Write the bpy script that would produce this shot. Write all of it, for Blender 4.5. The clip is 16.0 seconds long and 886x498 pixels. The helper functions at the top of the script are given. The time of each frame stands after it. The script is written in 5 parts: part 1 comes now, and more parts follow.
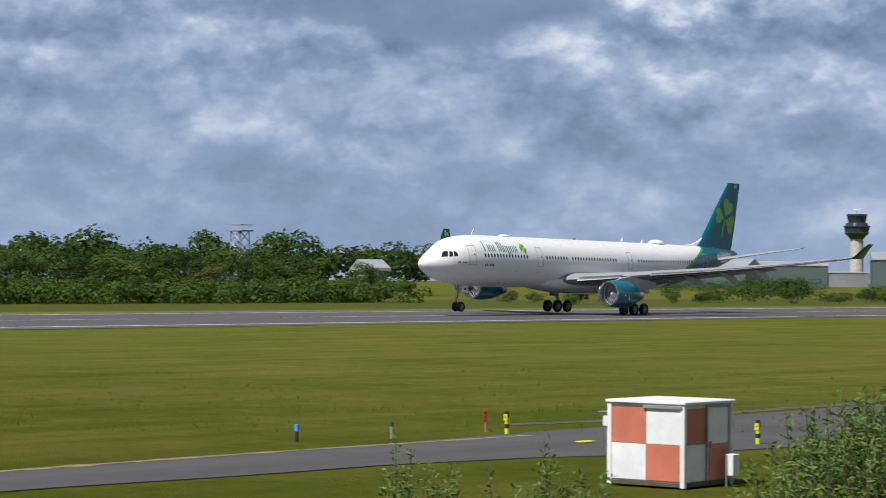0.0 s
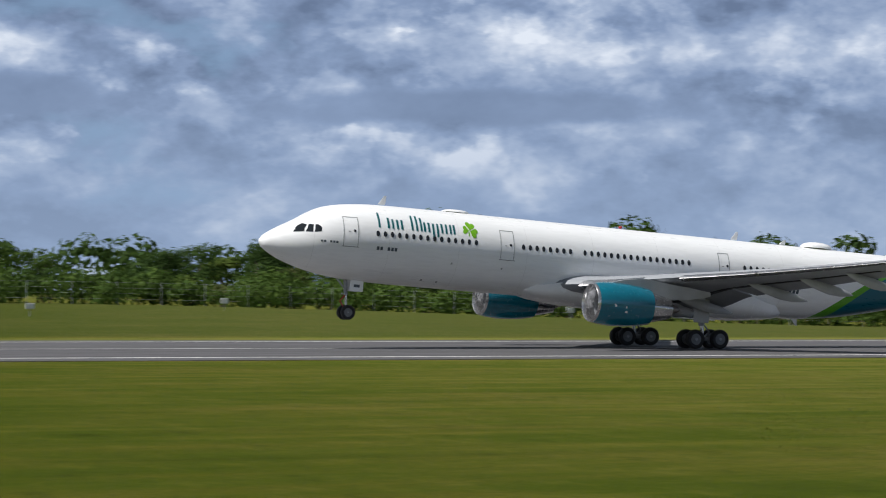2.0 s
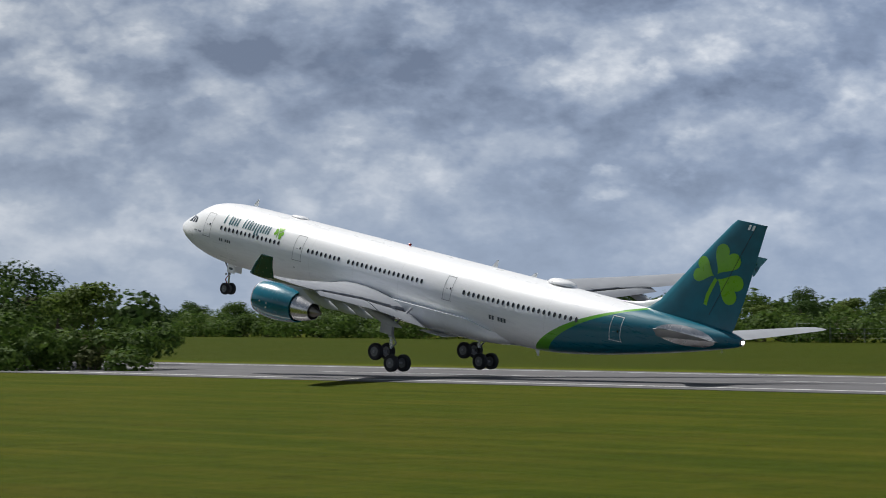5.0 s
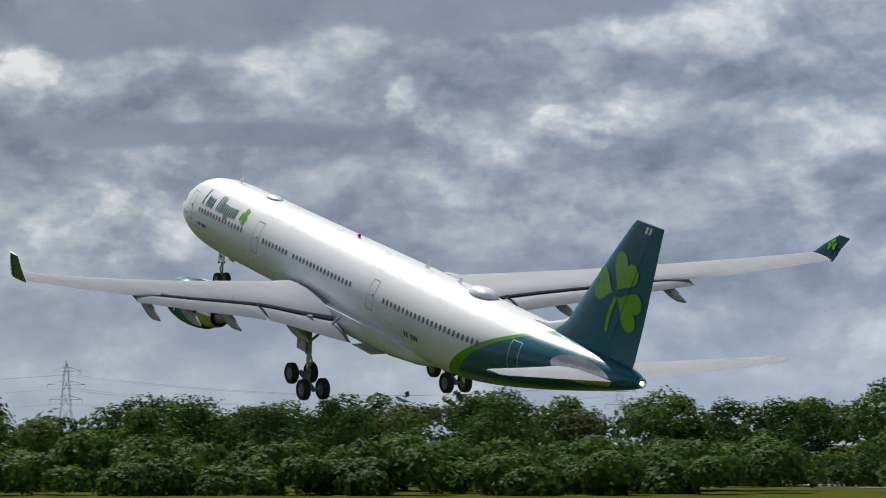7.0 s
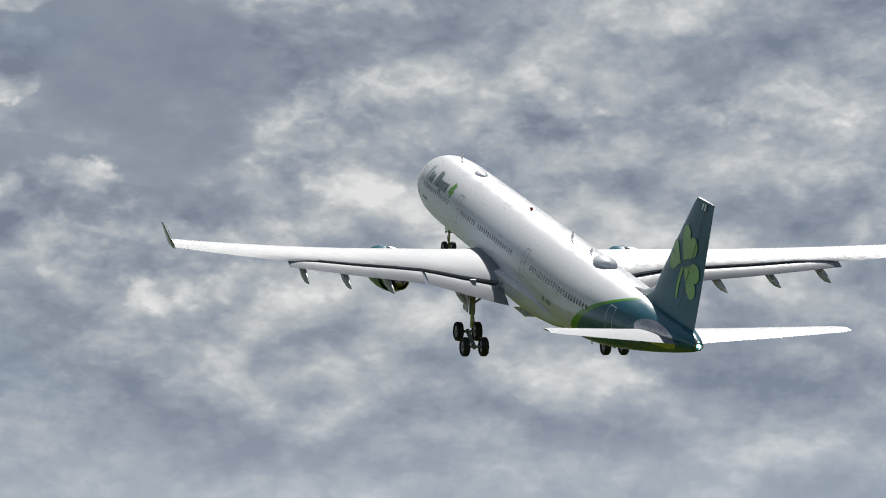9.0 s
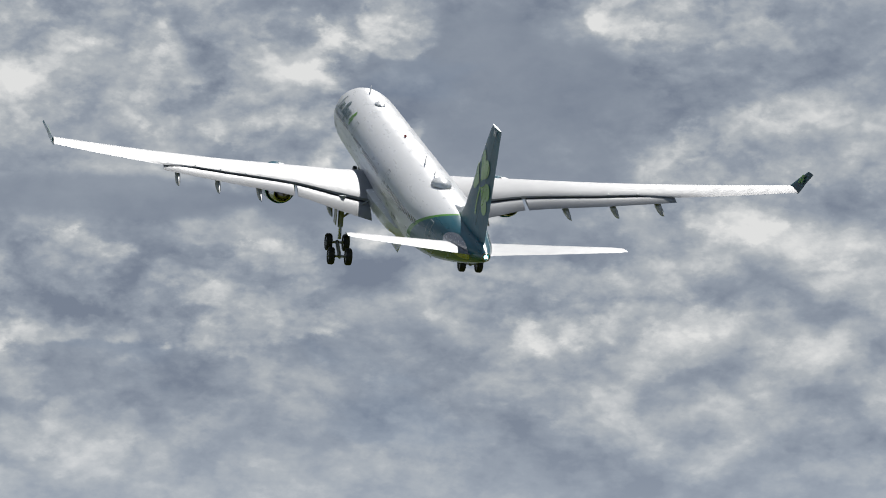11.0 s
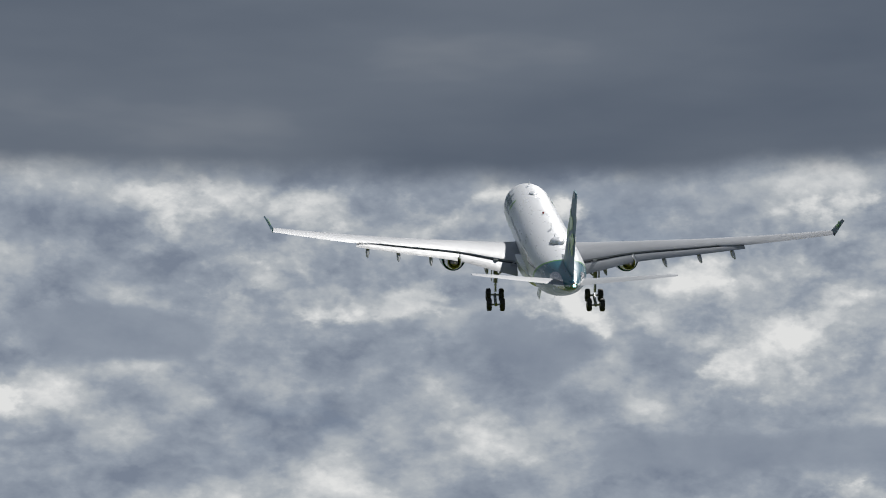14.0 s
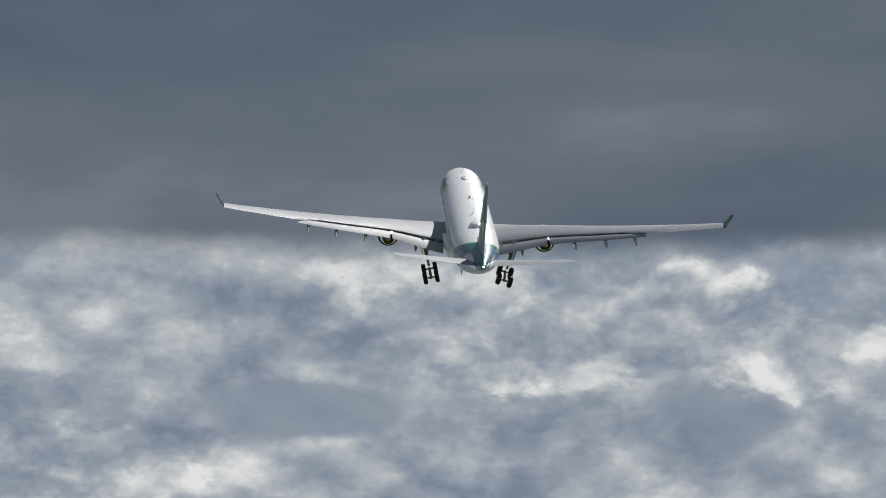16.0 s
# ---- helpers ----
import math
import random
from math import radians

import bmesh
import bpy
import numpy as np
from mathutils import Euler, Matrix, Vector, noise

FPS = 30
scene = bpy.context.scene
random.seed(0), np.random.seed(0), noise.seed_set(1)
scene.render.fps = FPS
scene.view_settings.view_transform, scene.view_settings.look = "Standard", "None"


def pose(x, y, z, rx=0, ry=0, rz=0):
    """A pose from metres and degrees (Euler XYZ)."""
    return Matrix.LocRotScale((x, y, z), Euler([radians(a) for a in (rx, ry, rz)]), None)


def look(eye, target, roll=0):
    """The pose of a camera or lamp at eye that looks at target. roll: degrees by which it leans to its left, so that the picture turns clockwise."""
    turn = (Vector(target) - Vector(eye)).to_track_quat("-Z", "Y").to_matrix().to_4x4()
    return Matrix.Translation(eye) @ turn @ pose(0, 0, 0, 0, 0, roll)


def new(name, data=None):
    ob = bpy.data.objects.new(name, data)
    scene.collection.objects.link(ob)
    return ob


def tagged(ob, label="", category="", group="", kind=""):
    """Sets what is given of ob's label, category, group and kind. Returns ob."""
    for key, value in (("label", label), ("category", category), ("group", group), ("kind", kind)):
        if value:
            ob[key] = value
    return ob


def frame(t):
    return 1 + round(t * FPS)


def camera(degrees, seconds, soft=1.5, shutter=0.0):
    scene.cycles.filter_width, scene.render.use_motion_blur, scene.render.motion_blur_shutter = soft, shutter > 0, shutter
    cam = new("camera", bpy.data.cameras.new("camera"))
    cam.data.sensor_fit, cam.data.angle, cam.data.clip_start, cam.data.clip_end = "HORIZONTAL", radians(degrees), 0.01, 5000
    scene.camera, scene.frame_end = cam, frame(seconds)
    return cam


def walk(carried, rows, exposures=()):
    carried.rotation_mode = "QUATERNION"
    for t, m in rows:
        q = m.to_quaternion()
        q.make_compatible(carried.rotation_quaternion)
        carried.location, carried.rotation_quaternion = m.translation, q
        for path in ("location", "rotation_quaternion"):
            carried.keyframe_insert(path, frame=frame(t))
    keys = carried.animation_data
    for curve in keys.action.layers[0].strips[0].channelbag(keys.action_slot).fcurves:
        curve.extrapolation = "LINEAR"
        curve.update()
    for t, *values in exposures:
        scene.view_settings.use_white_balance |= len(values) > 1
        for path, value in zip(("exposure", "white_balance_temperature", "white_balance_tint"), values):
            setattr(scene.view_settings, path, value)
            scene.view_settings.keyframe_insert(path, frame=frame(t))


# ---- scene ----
cam = camera(19.95, 16.0, soft=1.0, shutter=0.12)
EYE = (0, 0, 3.93)
# seconds, turn to the left, tilt up, lean
CAMERA = [
    (0.00, -51.76, 0.68, 0.44),
    (0.50, -46.77, 0.67, 0.39),
    (1.00, -41.13, 0.79, 0.37),
    (1.50, -32.08, 0.92, 0.35),
    (2.00, -23.11, 1.01, 0.38),
    (2.50, -11.50, 1.16, 0.39),
    (3.00, 1.85, 1.28, 0.38),
    (3.50, 13.45, 1.47, 0.72),
    (4.00, 24.59, 1.53, 0.37),
    (4.50, 34.50, 1.57, 0.39),
    (4.75, 38.65, 1.67, 0.37),
    (5.00, 42.09, 1.84, 0.34),
    (5.25, 44.97, 2.06, 0.29),
    (5.50, 47.44, 2.34, 0.23),
    (5.75, 49.66, 2.65, 0.17),
    (6.00, 51.76, 2.99, 0.11),
    (6.25, 53.92, 3.34, 0.06),
    (6.50, 56.27, 3.70, 0.02),
    (6.75, 58.96, 4.06, 0.00),
    (7.00, 62.00, 4.41, 0.00),
    (7.50, 68.55, 5.05, 0.00),
    (8.00, 77.16, 6.31, 0.00),
    (8.50, 85.13, 6.85, 0.00),
    (9.00, 91.82, 7.88, 0.00),
    (9.50, 96.37, 8.45, 0.00),
    (10.00, 98.39, 8.57, 0.00),
    (10.25, 98.88, 8.56, 0.00),
    (10.50, 99.28, 8.56, 0.00),
    (10.75, 99.80, 8.62, 0.00),
    (11.00, 100.62, 8.79, 0.00),
    (11.50, 103.81, 9.58, 0.00),
    (12.00, 107.47, 10.71, 0.00),
    (12.50, 110.55, 11.56, 0.00),
    (13.00, 113.17, 12.57, 0.00),
    (13.50, 115.62, 13.58, 0.00),
    (14.00, 118.53, 14.58, 0.00),
    (14.50, 121.14, 15.13, 0.00),
    (15.00, 121.54, 15.72, 0.00),
    (15.50, 122.21, 15.80, 0.00),
    (16.00, 122.88, 16.24, 0.00),
]
# seconds, place of the main gear's centre, heading, nose up, bank
FLIGHT = [
    (0.00, 238.83, 165.69, 5.31, 180.00, 0.64, -1.42),
    (0.50, 202.71, 165.69, 5.30, 180.00, 0.50, -0.86),
    (1.00, 166.04, 165.69, 5.30, 180.00, 1.71, -0.47),
    (1.50, 128.40, 165.69, 5.33, 180.00, 2.69, -0.22),
    (2.00, 89.22, 165.69, 5.30, 180.00, 4.17, -0.07),
    (2.50, 49.45, 165.69, 5.46, 180.00, 5.27, 0.10),
    (3.00, 10.21, 165.69, 5.30, 180.00, 6.58, 0.44),
    (3.50, -29.36, 165.69, 5.58, 180.00, 7.67, 0.83),
    (4.00, -70.05, 165.69, 5.72, 180.00, 9.17, 0.33),
    (4.50, -111.08, 165.69, 6.10, 180.00, 10.34, 0.01),
    (4.75, -127.13, 160.72, 6.45, 179.89, 10.92, -0.22),
    (5.00, -138.30, 153.25, 6.90, 179.61, 11.50, -0.45),
    (5.25, -145.22, 144.31, 7.41, 179.25, 12.10, -0.68),
    (5.50, -148.71, 134.58, 7.99, 178.88, 12.70, -0.91),
    (5.75, -149.70, 124.50, 8.62, 178.65, 13.30, -1.17),
    (6.00, -149.10, 114.30, 9.33, 178.61, 13.90, -1.46),
    (6.25, -147.82, 104.14, 10.10, 178.86, 14.48, -1.79),
    (6.50, -146.72, 94.09, 11.00, 179.52, 15.06, -2.17),
    (6.75, -146.62, 84.14, 12.08, 180.68, 15.60, -2.62),
    (7.00, -148.12, 74.54, 13.45, 182.25, 16.15, -3.16),
    (7.50, -151.53, 55.79, 16.52, 186.27, 17.19, -4.26),
    (8.00, -153.58, 33.93, 20.45, 191.81, 18.83, -4.86),
    (8.50, -166.34, 17.99, 22.98, 195.31, 19.55, -4.19),
    (9.00, -180.56, 1.77, 27.64, 198.15, 20.76, -2.12),
    (9.50, -188.55, -13.23, 31.59, 200.09, 21.82, -0.47),
    (10.00, -191.40, -23.35, 34.43, 200.75, 22.53, 0.57),
    (10.25, -192.01, -27.16, 35.62, 200.84, 22.77, 0.93),
    (10.50, -192.55, -30.73, 36.79, 200.94, 22.98, 1.20),
    (10.75, -193.28, -34.54, 38.05, 201.19, 23.17, 1.41),
    (11.00, -194.43, -39.10, 39.55, 201.69, 23.33, 1.58),
    (11.50, -198.77, -52.09, 43.65, 203.79, 23.65, 1.98),
    (12.00, -206.39, -65.54, 48.62, 205.52, 23.67, 2.69),
    (12.50, -212.86, -77.51, 54.12, 207.10, 24.00, 2.46),
    (13.00, -219.98, -90.23, 60.10, 208.95, 24.39, 1.33),
    (13.50, -226.50, -102.00, 65.62, 210.43, 24.77, 0.21),
    (14.00, -233.37, -114.36, 71.34, 211.51, 25.22, -0.49),
    (14.50, -239.74, -125.73, 76.65, 212.80, 25.95, 0.19),
    (15.00, -246.00, -137.93, 82.24, 213.84, 26.84, 0.92),
    (15.50, -251.01, -148.94, 87.20, 214.60, 27.29, 1.76),
    (16.00, -242.55, -153.00, 89.67, 215.14, 28.17, 1.77),
]
walk(cam, [(t, Matrix.Translation(EYE) @ Euler((0, 0, radians(turn))).to_matrix().to_4x4()
            @ Euler((radians(90 + up), 0, 0)).to_matrix().to_4x4() @ Euler((0, 0, radians(lean))).to_matrix().to_4x4())
           for t, turn, up, lean in CAMERA])

# ---- light ----
SUN_WAY = Vector((-0.62, 0.03, 0.82)).normalized()          # towards the sun
sun = new("sun", bpy.data.lights.new("sun", "SUN"))
sun.data.energy, sun.data.angle, sun.data.color = 5.7, radians(0.6), (1.0, 0.975, 0.94)
sun.matrix_world = look(SUN_WAY * 500, (0, 0, 0))


class Nodes:
    """Short hand for a node tree."""

    def __init__(self, tree):
        self.tree = tree
        tree.nodes.clear()

    def add(self, kind, props=None, **ins):
        n = self.tree.nodes.new(kind)
        for k, v in (props or {}).items():
            setattr(n, k, v)
        for k, v in ins.items():
            self.put(n.inputs[k.replace("_", " ")], v)
        return n

    def put(self, socket, v):
        if isinstance(v, bpy.types.NodeSocket):
            self.tree.links.new(v, socket)
        elif isinstance(v, bpy.types.Node):
            self.tree.links.new(v.outputs[0], socket)
        else:
            socket.default_value = v

    def math(self, op, a, b=0.0, c=0.0, clamp=False):
        n = self.tree.nodes.new("ShaderNodeMath")
        n.operation, n.use_clamp = op, clamp
        for s, v in zip(n.inputs, (a, b, c)):
            self.put(s, v)
        return n.outputs[0]

    def mapr(self, v, a, b, c=0.0, d=1.0, smooth=True):
        n = self.tree.nodes.new("ShaderNodeMapRange")
        n.interpolation_type = "SMOOTHSTEP" if smooth else "LINEAR"
        for s, x in zip(n.inputs, (v, a, b, c, d)):
            self.put(s, x)
        return n.outputs[0]

    def mix(self, f, a, b, blend="MIX"):
        n = self.tree.nodes.new("ShaderNodeMix")
        n.data_type, n.blend_type = "RGBA", blend
        self.put(n.inputs[0], f)
        self.put(n.inputs[6], a if not isinstance(a, tuple) else (*a, 1))
        self.put(n.inputs[7], b if not isinstance(b, tuple) else (*b, 1))
        return n.outputs[2]

    def noise(self, vec, scale, detail=4.0, rough=0.55, warp=0.0):
        n = self.add("ShaderNodeTexNoise", None, Scale=scale, Detail=detail, Roughness=rough, Distortion=warp)
        if vec is not None:
            self.put(n.inputs["Vector"], vec)
        return n.outputs[0]

    def ramp(self, f, stops):
        n = self.tree.nodes.new("ShaderNodeValToRGB")
        el = n.color_ramp.elements
        while len(el) < len(stops):
            el.new(0.5)
        for e, (p, c) in zip(el, stops):
            e.position, e.color = p, (*c, 1)
        self.put(n.inputs[0], f)
        return n.outputs[0]

    def vec(self, x, y, z):
        n = self.tree.nodes.new("ShaderNodeCombineXYZ")
        for s, v in zip(n.inputs, (x, y, z)):
            self.put(s, v)
        return n.outputs[0]

    def xyz(self, v):
        n = self.tree.nodes.new("ShaderNodeSeparateXYZ")
        self.put(n.inputs[0], v)
        return n.outputs


RAIN_A, RAIN_B = 0.272, 0.287


# cloud heaps: turn to the left, height, half width, half height (degrees)
HEAPS = [
    (101.5, 13.9, 1.1, 0.75), (101.7, 11.6, 0.8, 0.65), (95.0, 14.3, 2.4, 1.5), (109.5, 13.4, 6.2, 2.2), (104.6, 12.0, 1.8, 1.9),
    (94.4, 10.7, 2.6, 1.7), (100.8, 8.4, 2.2, 1.3), (89.2, 11.0, 1.3, 0.65), (84.6, 10.9, 2.0, 0.8), (77.2, 10.6, 1.2, 0.65),
    (72.7, 10.6, 1.9, 0.75), (76.3, 8.8, 5.0, 0.8), (62.4, 7.6, 1.0, 0.8), (59.0, 7.2, 1.3, 0.6), (69.5, 4.9, 2.6, 0.9), (71.4, 8.4, 0.8, 0.45),
    (121.0, 14.6, 8.0, 1.7), (131.0, 10.9, 2.6, 1.5), (108.0, 7.6, 7.0, 1.4), (97.0, 7.6, 3.5, 1.2)]
HOLLOWS = [
    (98.6, 12.2, 3.6, 2.6), (106.0, 9.9, 9.0, 0.6), (69.0, 9.4, 4.5, 0.8), (67.0, 7.0, 5.5, 0.4), (62.0, 10.1, 7.0, 0.8), (116.6, 12.5, 2.0, 1.1),
    (126.0, 12.6, 2.4, 0.8), (-51.2, 6.2, 5.0, 0.8), (22.0, 7.1, 11.0, 1.3), (-11.0, 4.4, 5.0, 0.5), (-24.0, 4.2, 5.0, 0.5)]
LOW_HEAPS = [
    (-57.8, 6.0, 2.0, 0.9), (-9.3, 6.2, 2.6, 1.0), (-13.0, 3.4, 2.2, 0.6), (-16.5, 5.0, 1.6, 0.7), (-26.0, 6.4, 3.6, 0.7), (-31.0, 4.3, 1.4, 0.7),
    (-22.5, 3.3, 3.0, 0.5), (29.0, 4.9, 3.0, 0.7), (25.0, 3.8, 2.6, 0.5), (18.0, 3.6, 4.0, 0.6), (2.0, 5.0, 3.0, 0.7), (38.0, 3.4, 3.2, 0.5)]


def make_sky():
    w = bpy.data.worlds.new("sky")
    scene.world = w
    w.use_nodes = True
    k = Nodes(w.node_tree)
    co = k.add("ShaderNodeTexCoord").outputs["Generated"]
    x, y, z = k.xyz(co)
    up = k.math("MAXIMUM", z, 0.0)
    turn = k.math("MULTIPLY", k.math("ARCTAN2", k.math("MULTIPLY", x, -1.0), y), 180 / math.pi)
    tall = k.math("MULTIPLY", k.math("ARCSINE", z), 180 / math.pi)

    def scaled(a, b, lift=0.0, shift=0.0):
        zz = k.math("ADD", up, lift) if lift else up
        return k.vec(k.math("MULTIPLY_ADD", x, a, shift), k.math("MULTIPLY", y, a), k.math("MULTIPLY", zz, b))

    def layer(lift):
        """Flat-based banks, wider than tall."""
        return k.noise(scaled(5.6, 14.0, lift), 1.0, 8.0, 0.54, 0.2)

    def billow(lift):
        """Rounded heads at several sizes, on a rolled-up field."""
        v = scaled(15.0, 24.0, lift, 3.0)
        roll = k.add("ShaderNodeTexNoise", None, Scale=1.6, Detail=6.0, Roughness=0.6)
        k.put(roll.inputs["Vector"], v)
        far = k.add("ShaderNodeVectorMath", {"operation": "MULTIPLY_ADD"})
        k.put(far.inputs[0], roll.outputs["Color"])
        far.inputs[1].default_value = (0.9, 0.9, 0.9)
        k.put(far.inputs[2], v)
        cell = k.add("ShaderNodeTexVoronoi", {"feature": "SMOOTH_F1"}, Scale=1.1, Detail=3.0, Roughness=0.55, Smoothness=0.35)
        k.put(cell.inputs["Vector"], far.outputs[0])
        heads = k.math("SUBTRACT", 1.0, cell.outputs["Distance"])
        return k.math("ADD", k.math("MULTIPLY", heads, 0.55), k.math("MULTIPLY", k.noise(v, 1.3, 10.0, 0.6), 0.62))

    flat, flat_up = layer(0.0), layer(0.011)
    puff, puff_up = billow(0.0), billow(0.014)
    top_light = k.math("SUBTRACT", puff, puff_up)
    wobble = k.math("SUBTRACT", k.noise(scaled(16.0, 26.0), 1.0, 7.0, 0.58), 0.5)

    def field(spots):
        best = None
        for a, e, ra, re in spots:
            da = k.math("DIVIDE", k.math("SUBTRACT", turn, a), ra)
            de = k.math("DIVIDE", k.math("SUBTRACT", tall, e), re)
            r = k.math("SUBTRACT", 1.0, k.math("SQRT", k.math("ADD", k.math("MULTIPLY", da, da), k.math("MULTIPLY", de, de))))
            best = r if best is None else k.math("MAXIMUM", best, r)
        return best

    heap_in = k.math("MAXIMUM", field(HEAPS), field(LOW_HEAPS))
    lumps = k.math("SUBTRACT", puff, 0.38)
    heap = k.mapr(k.math("ADD", k.math("MULTIPLY_ADD", wobble, 1.5, k.math("MULTIPLY", heap_in, 1.4)), k.math("MULTIPLY", lumps, 1.3)), -0.05, 0.24)
    hollow = k.mapr(k.math("MULTIPLY_ADD", wobble, 2.2, field(HOLLOWS)), -0.10, 0.40)
    # brightness of the cloud: banks, then heads lit from above
    tone = k.math("MULTIPLY_ADD", k.math("SUBTRACT", flat, flat_up), 1.4, 0.43)
    tone = k.math("ADD", tone, k.math("MULTIPLY", k.math("SUBTRACT", flat, 0.5), 0.7))
    tone = k.math("ADD", tone, k.math("MULTIPLY_ADD", top_light, 0.9, k.math("MULTIPLY", lumps, 0.4)))
    lit = k.math("ADD", k.math("MULTIPLY_ADD", top_light, 1.3, 0.58), k.math("MULTIPLY", lumps, 0.7))
    tone = k.math("ADD", tone, k.math("MULTIPLY", k.math("SUBTRACT", k.math("MULTIPLY_ADD", wobble, 0.5, 0.12), tone), k.math("MULTIPLY", hollow, 0.78)))
    tone = k.math("ADD", tone, k.math("MULTIPLY", k.math("SUBTRACT", lit, tone), k.math("MULTIPLY", heap, 0.85)))
    blue_c = k.ramp(tone, [(0.0, (0.14, 0.195, 0.315)), (0.34, (0.24, 0.325, 0.50)), (0.60, (0.39, 0.48, 0.65)), (0.95, (0.77, 0.83, 0.93))])
    grey_c = k.ramp(tone, [(0.0, (0.185, 0.22, 0.285)), (0.34, (0.29, 0.33, 0.39)), (0.60, (0.425, 0.455, 0.485)), (1.0, (0.74, 0.745, 0.74))])
    sky = k.mix(k.mapr(turn, -12.0, 95.0), blue_c, grey_c)
    # clear sky in the gaps of the sheets, where the take-off begins
    nish = k.add("ShaderNodeTexSky", {"sky_type": "NISHITA", "sun_disc": False, "sun_elevation": math.asin(SUN_WAY.z),
                                      "sun_rotation": math.atan2(SUN_WAY.x, SUN_WAY.y)})
    k.put(nish.inputs[0], k.vec(0.8, 0.2, k.math("ADD", up, 0.5)))
    blue = k.mix(1.0, nish.outputs[0], (0.24, 0.235, 0.20), "MULTIPLY")
    gap = k.math("MULTIPLY", k.mapr(flat, 0.40, 0.33), k.math("SUBTRACT", 1.0, heap))
    sky = k.mix(k.math("MULTIPLY", gap, k.mapr(turn, 60.0, 0.0, 0.08, 0.75)), sky, blue)
    # a dark layer of rain cloud above the cumulus, with a ragged base
    ang = k.math("ADD", z, k.math("MULTIPLY", wobble, 0.016))
    rain = k.mapr(ang, RAIN_A, RAIN_B)
    rc = k.ramp(k.noise(scaled(3.0, 12.0), 1.0, 5.0, 0.5), [(0.35, (0.092, 0.115, 0.155)), (0.55, (0.135, 0.16, 0.20)), (0.72, (0.25, 0.27, 0.30))])
    sky = k.mix(rain, sky, rc)
    # haze towards the horizon
    far_haze = k.mix(k.mapr(turn, -12.0, 95.0), (0.30, 0.40, 0.58), (0.40, 0.455, 0.53))
    sky = k.mix(k.mapr(z, 0.0, 0.11, 0.70, 0.0), sky, far_haze)
    bg = k.add("ShaderNodeBackground", None, Color=sky, Strength=1.0)
    k.add("ShaderNodeOutputWorld", None, Surface=bg)


make_sky()
scene.view_settings.exposure = 0.0

# ---- materials ----
def material(name, build):
    m = bpy.data.materials.new(name)
    m.use_nodes = True
    k = Nodes(m.node_tree)
    bs = k.add("ShaderNodeBsdfPrincipled")
    build(k, bs)
    k.add("ShaderNodeOutputMaterial", None, Surface=bs)
    return m


def obj_co(k):
    return k.add("ShaderNodeTexCoord").outputs["Object"]


def world_co(k):
    return k.add("ShaderNodeNewGeometry").outputs["Position"]


def bump(k, bs, h, strength, dist):
    n = k.add("ShaderNodeBump", None, Height=h, Strength=strength, Distance=dist)
    k.put(bs.inputs["Normal"], n)


def plain(name, col, rough=0.5, metal=0.0, vary=0.12, scale=3.0, relief=0.0, coat=0.0, spec=0.5):
    def build(k, bs):
        co = obj_co(k)
        n = k.noise(co, scale, 6.0, 0.6)
        dark, light = tuple(c * (1 - vary) for c in col), tuple(min(1, c * (1 + vary)) for c in col)
        k.put(bs.inputs["Base Color"], k.mix(k.mapr(n, 0.3, 0.7), dark, light))
        k.put(bs.inputs["Roughness"], k.mapr(k.noise(co, scale * 4, 4.0), 0.2, 0.8, rough * 0.85, min(1, rough * 1.15)))
        bs.inputs["Metallic"].default_value = metal
        bs.inputs["Coat Weight"].default_value = coat
        bs.inputs["Specular IOR Level"].default_value = spec
        bs.inputs["Coat Roughness"].default_value = 0.08
        if relief:
            bump(k, bs, k.noise(co, scale * 8, 5.0), relief, 0.02)
    return material(name, build)


WHITE, TEAL, LIME = (0.86, 0.87, 0.88), (0.0, 0.115, 0.165), (0.10, 0.36, 0.015)


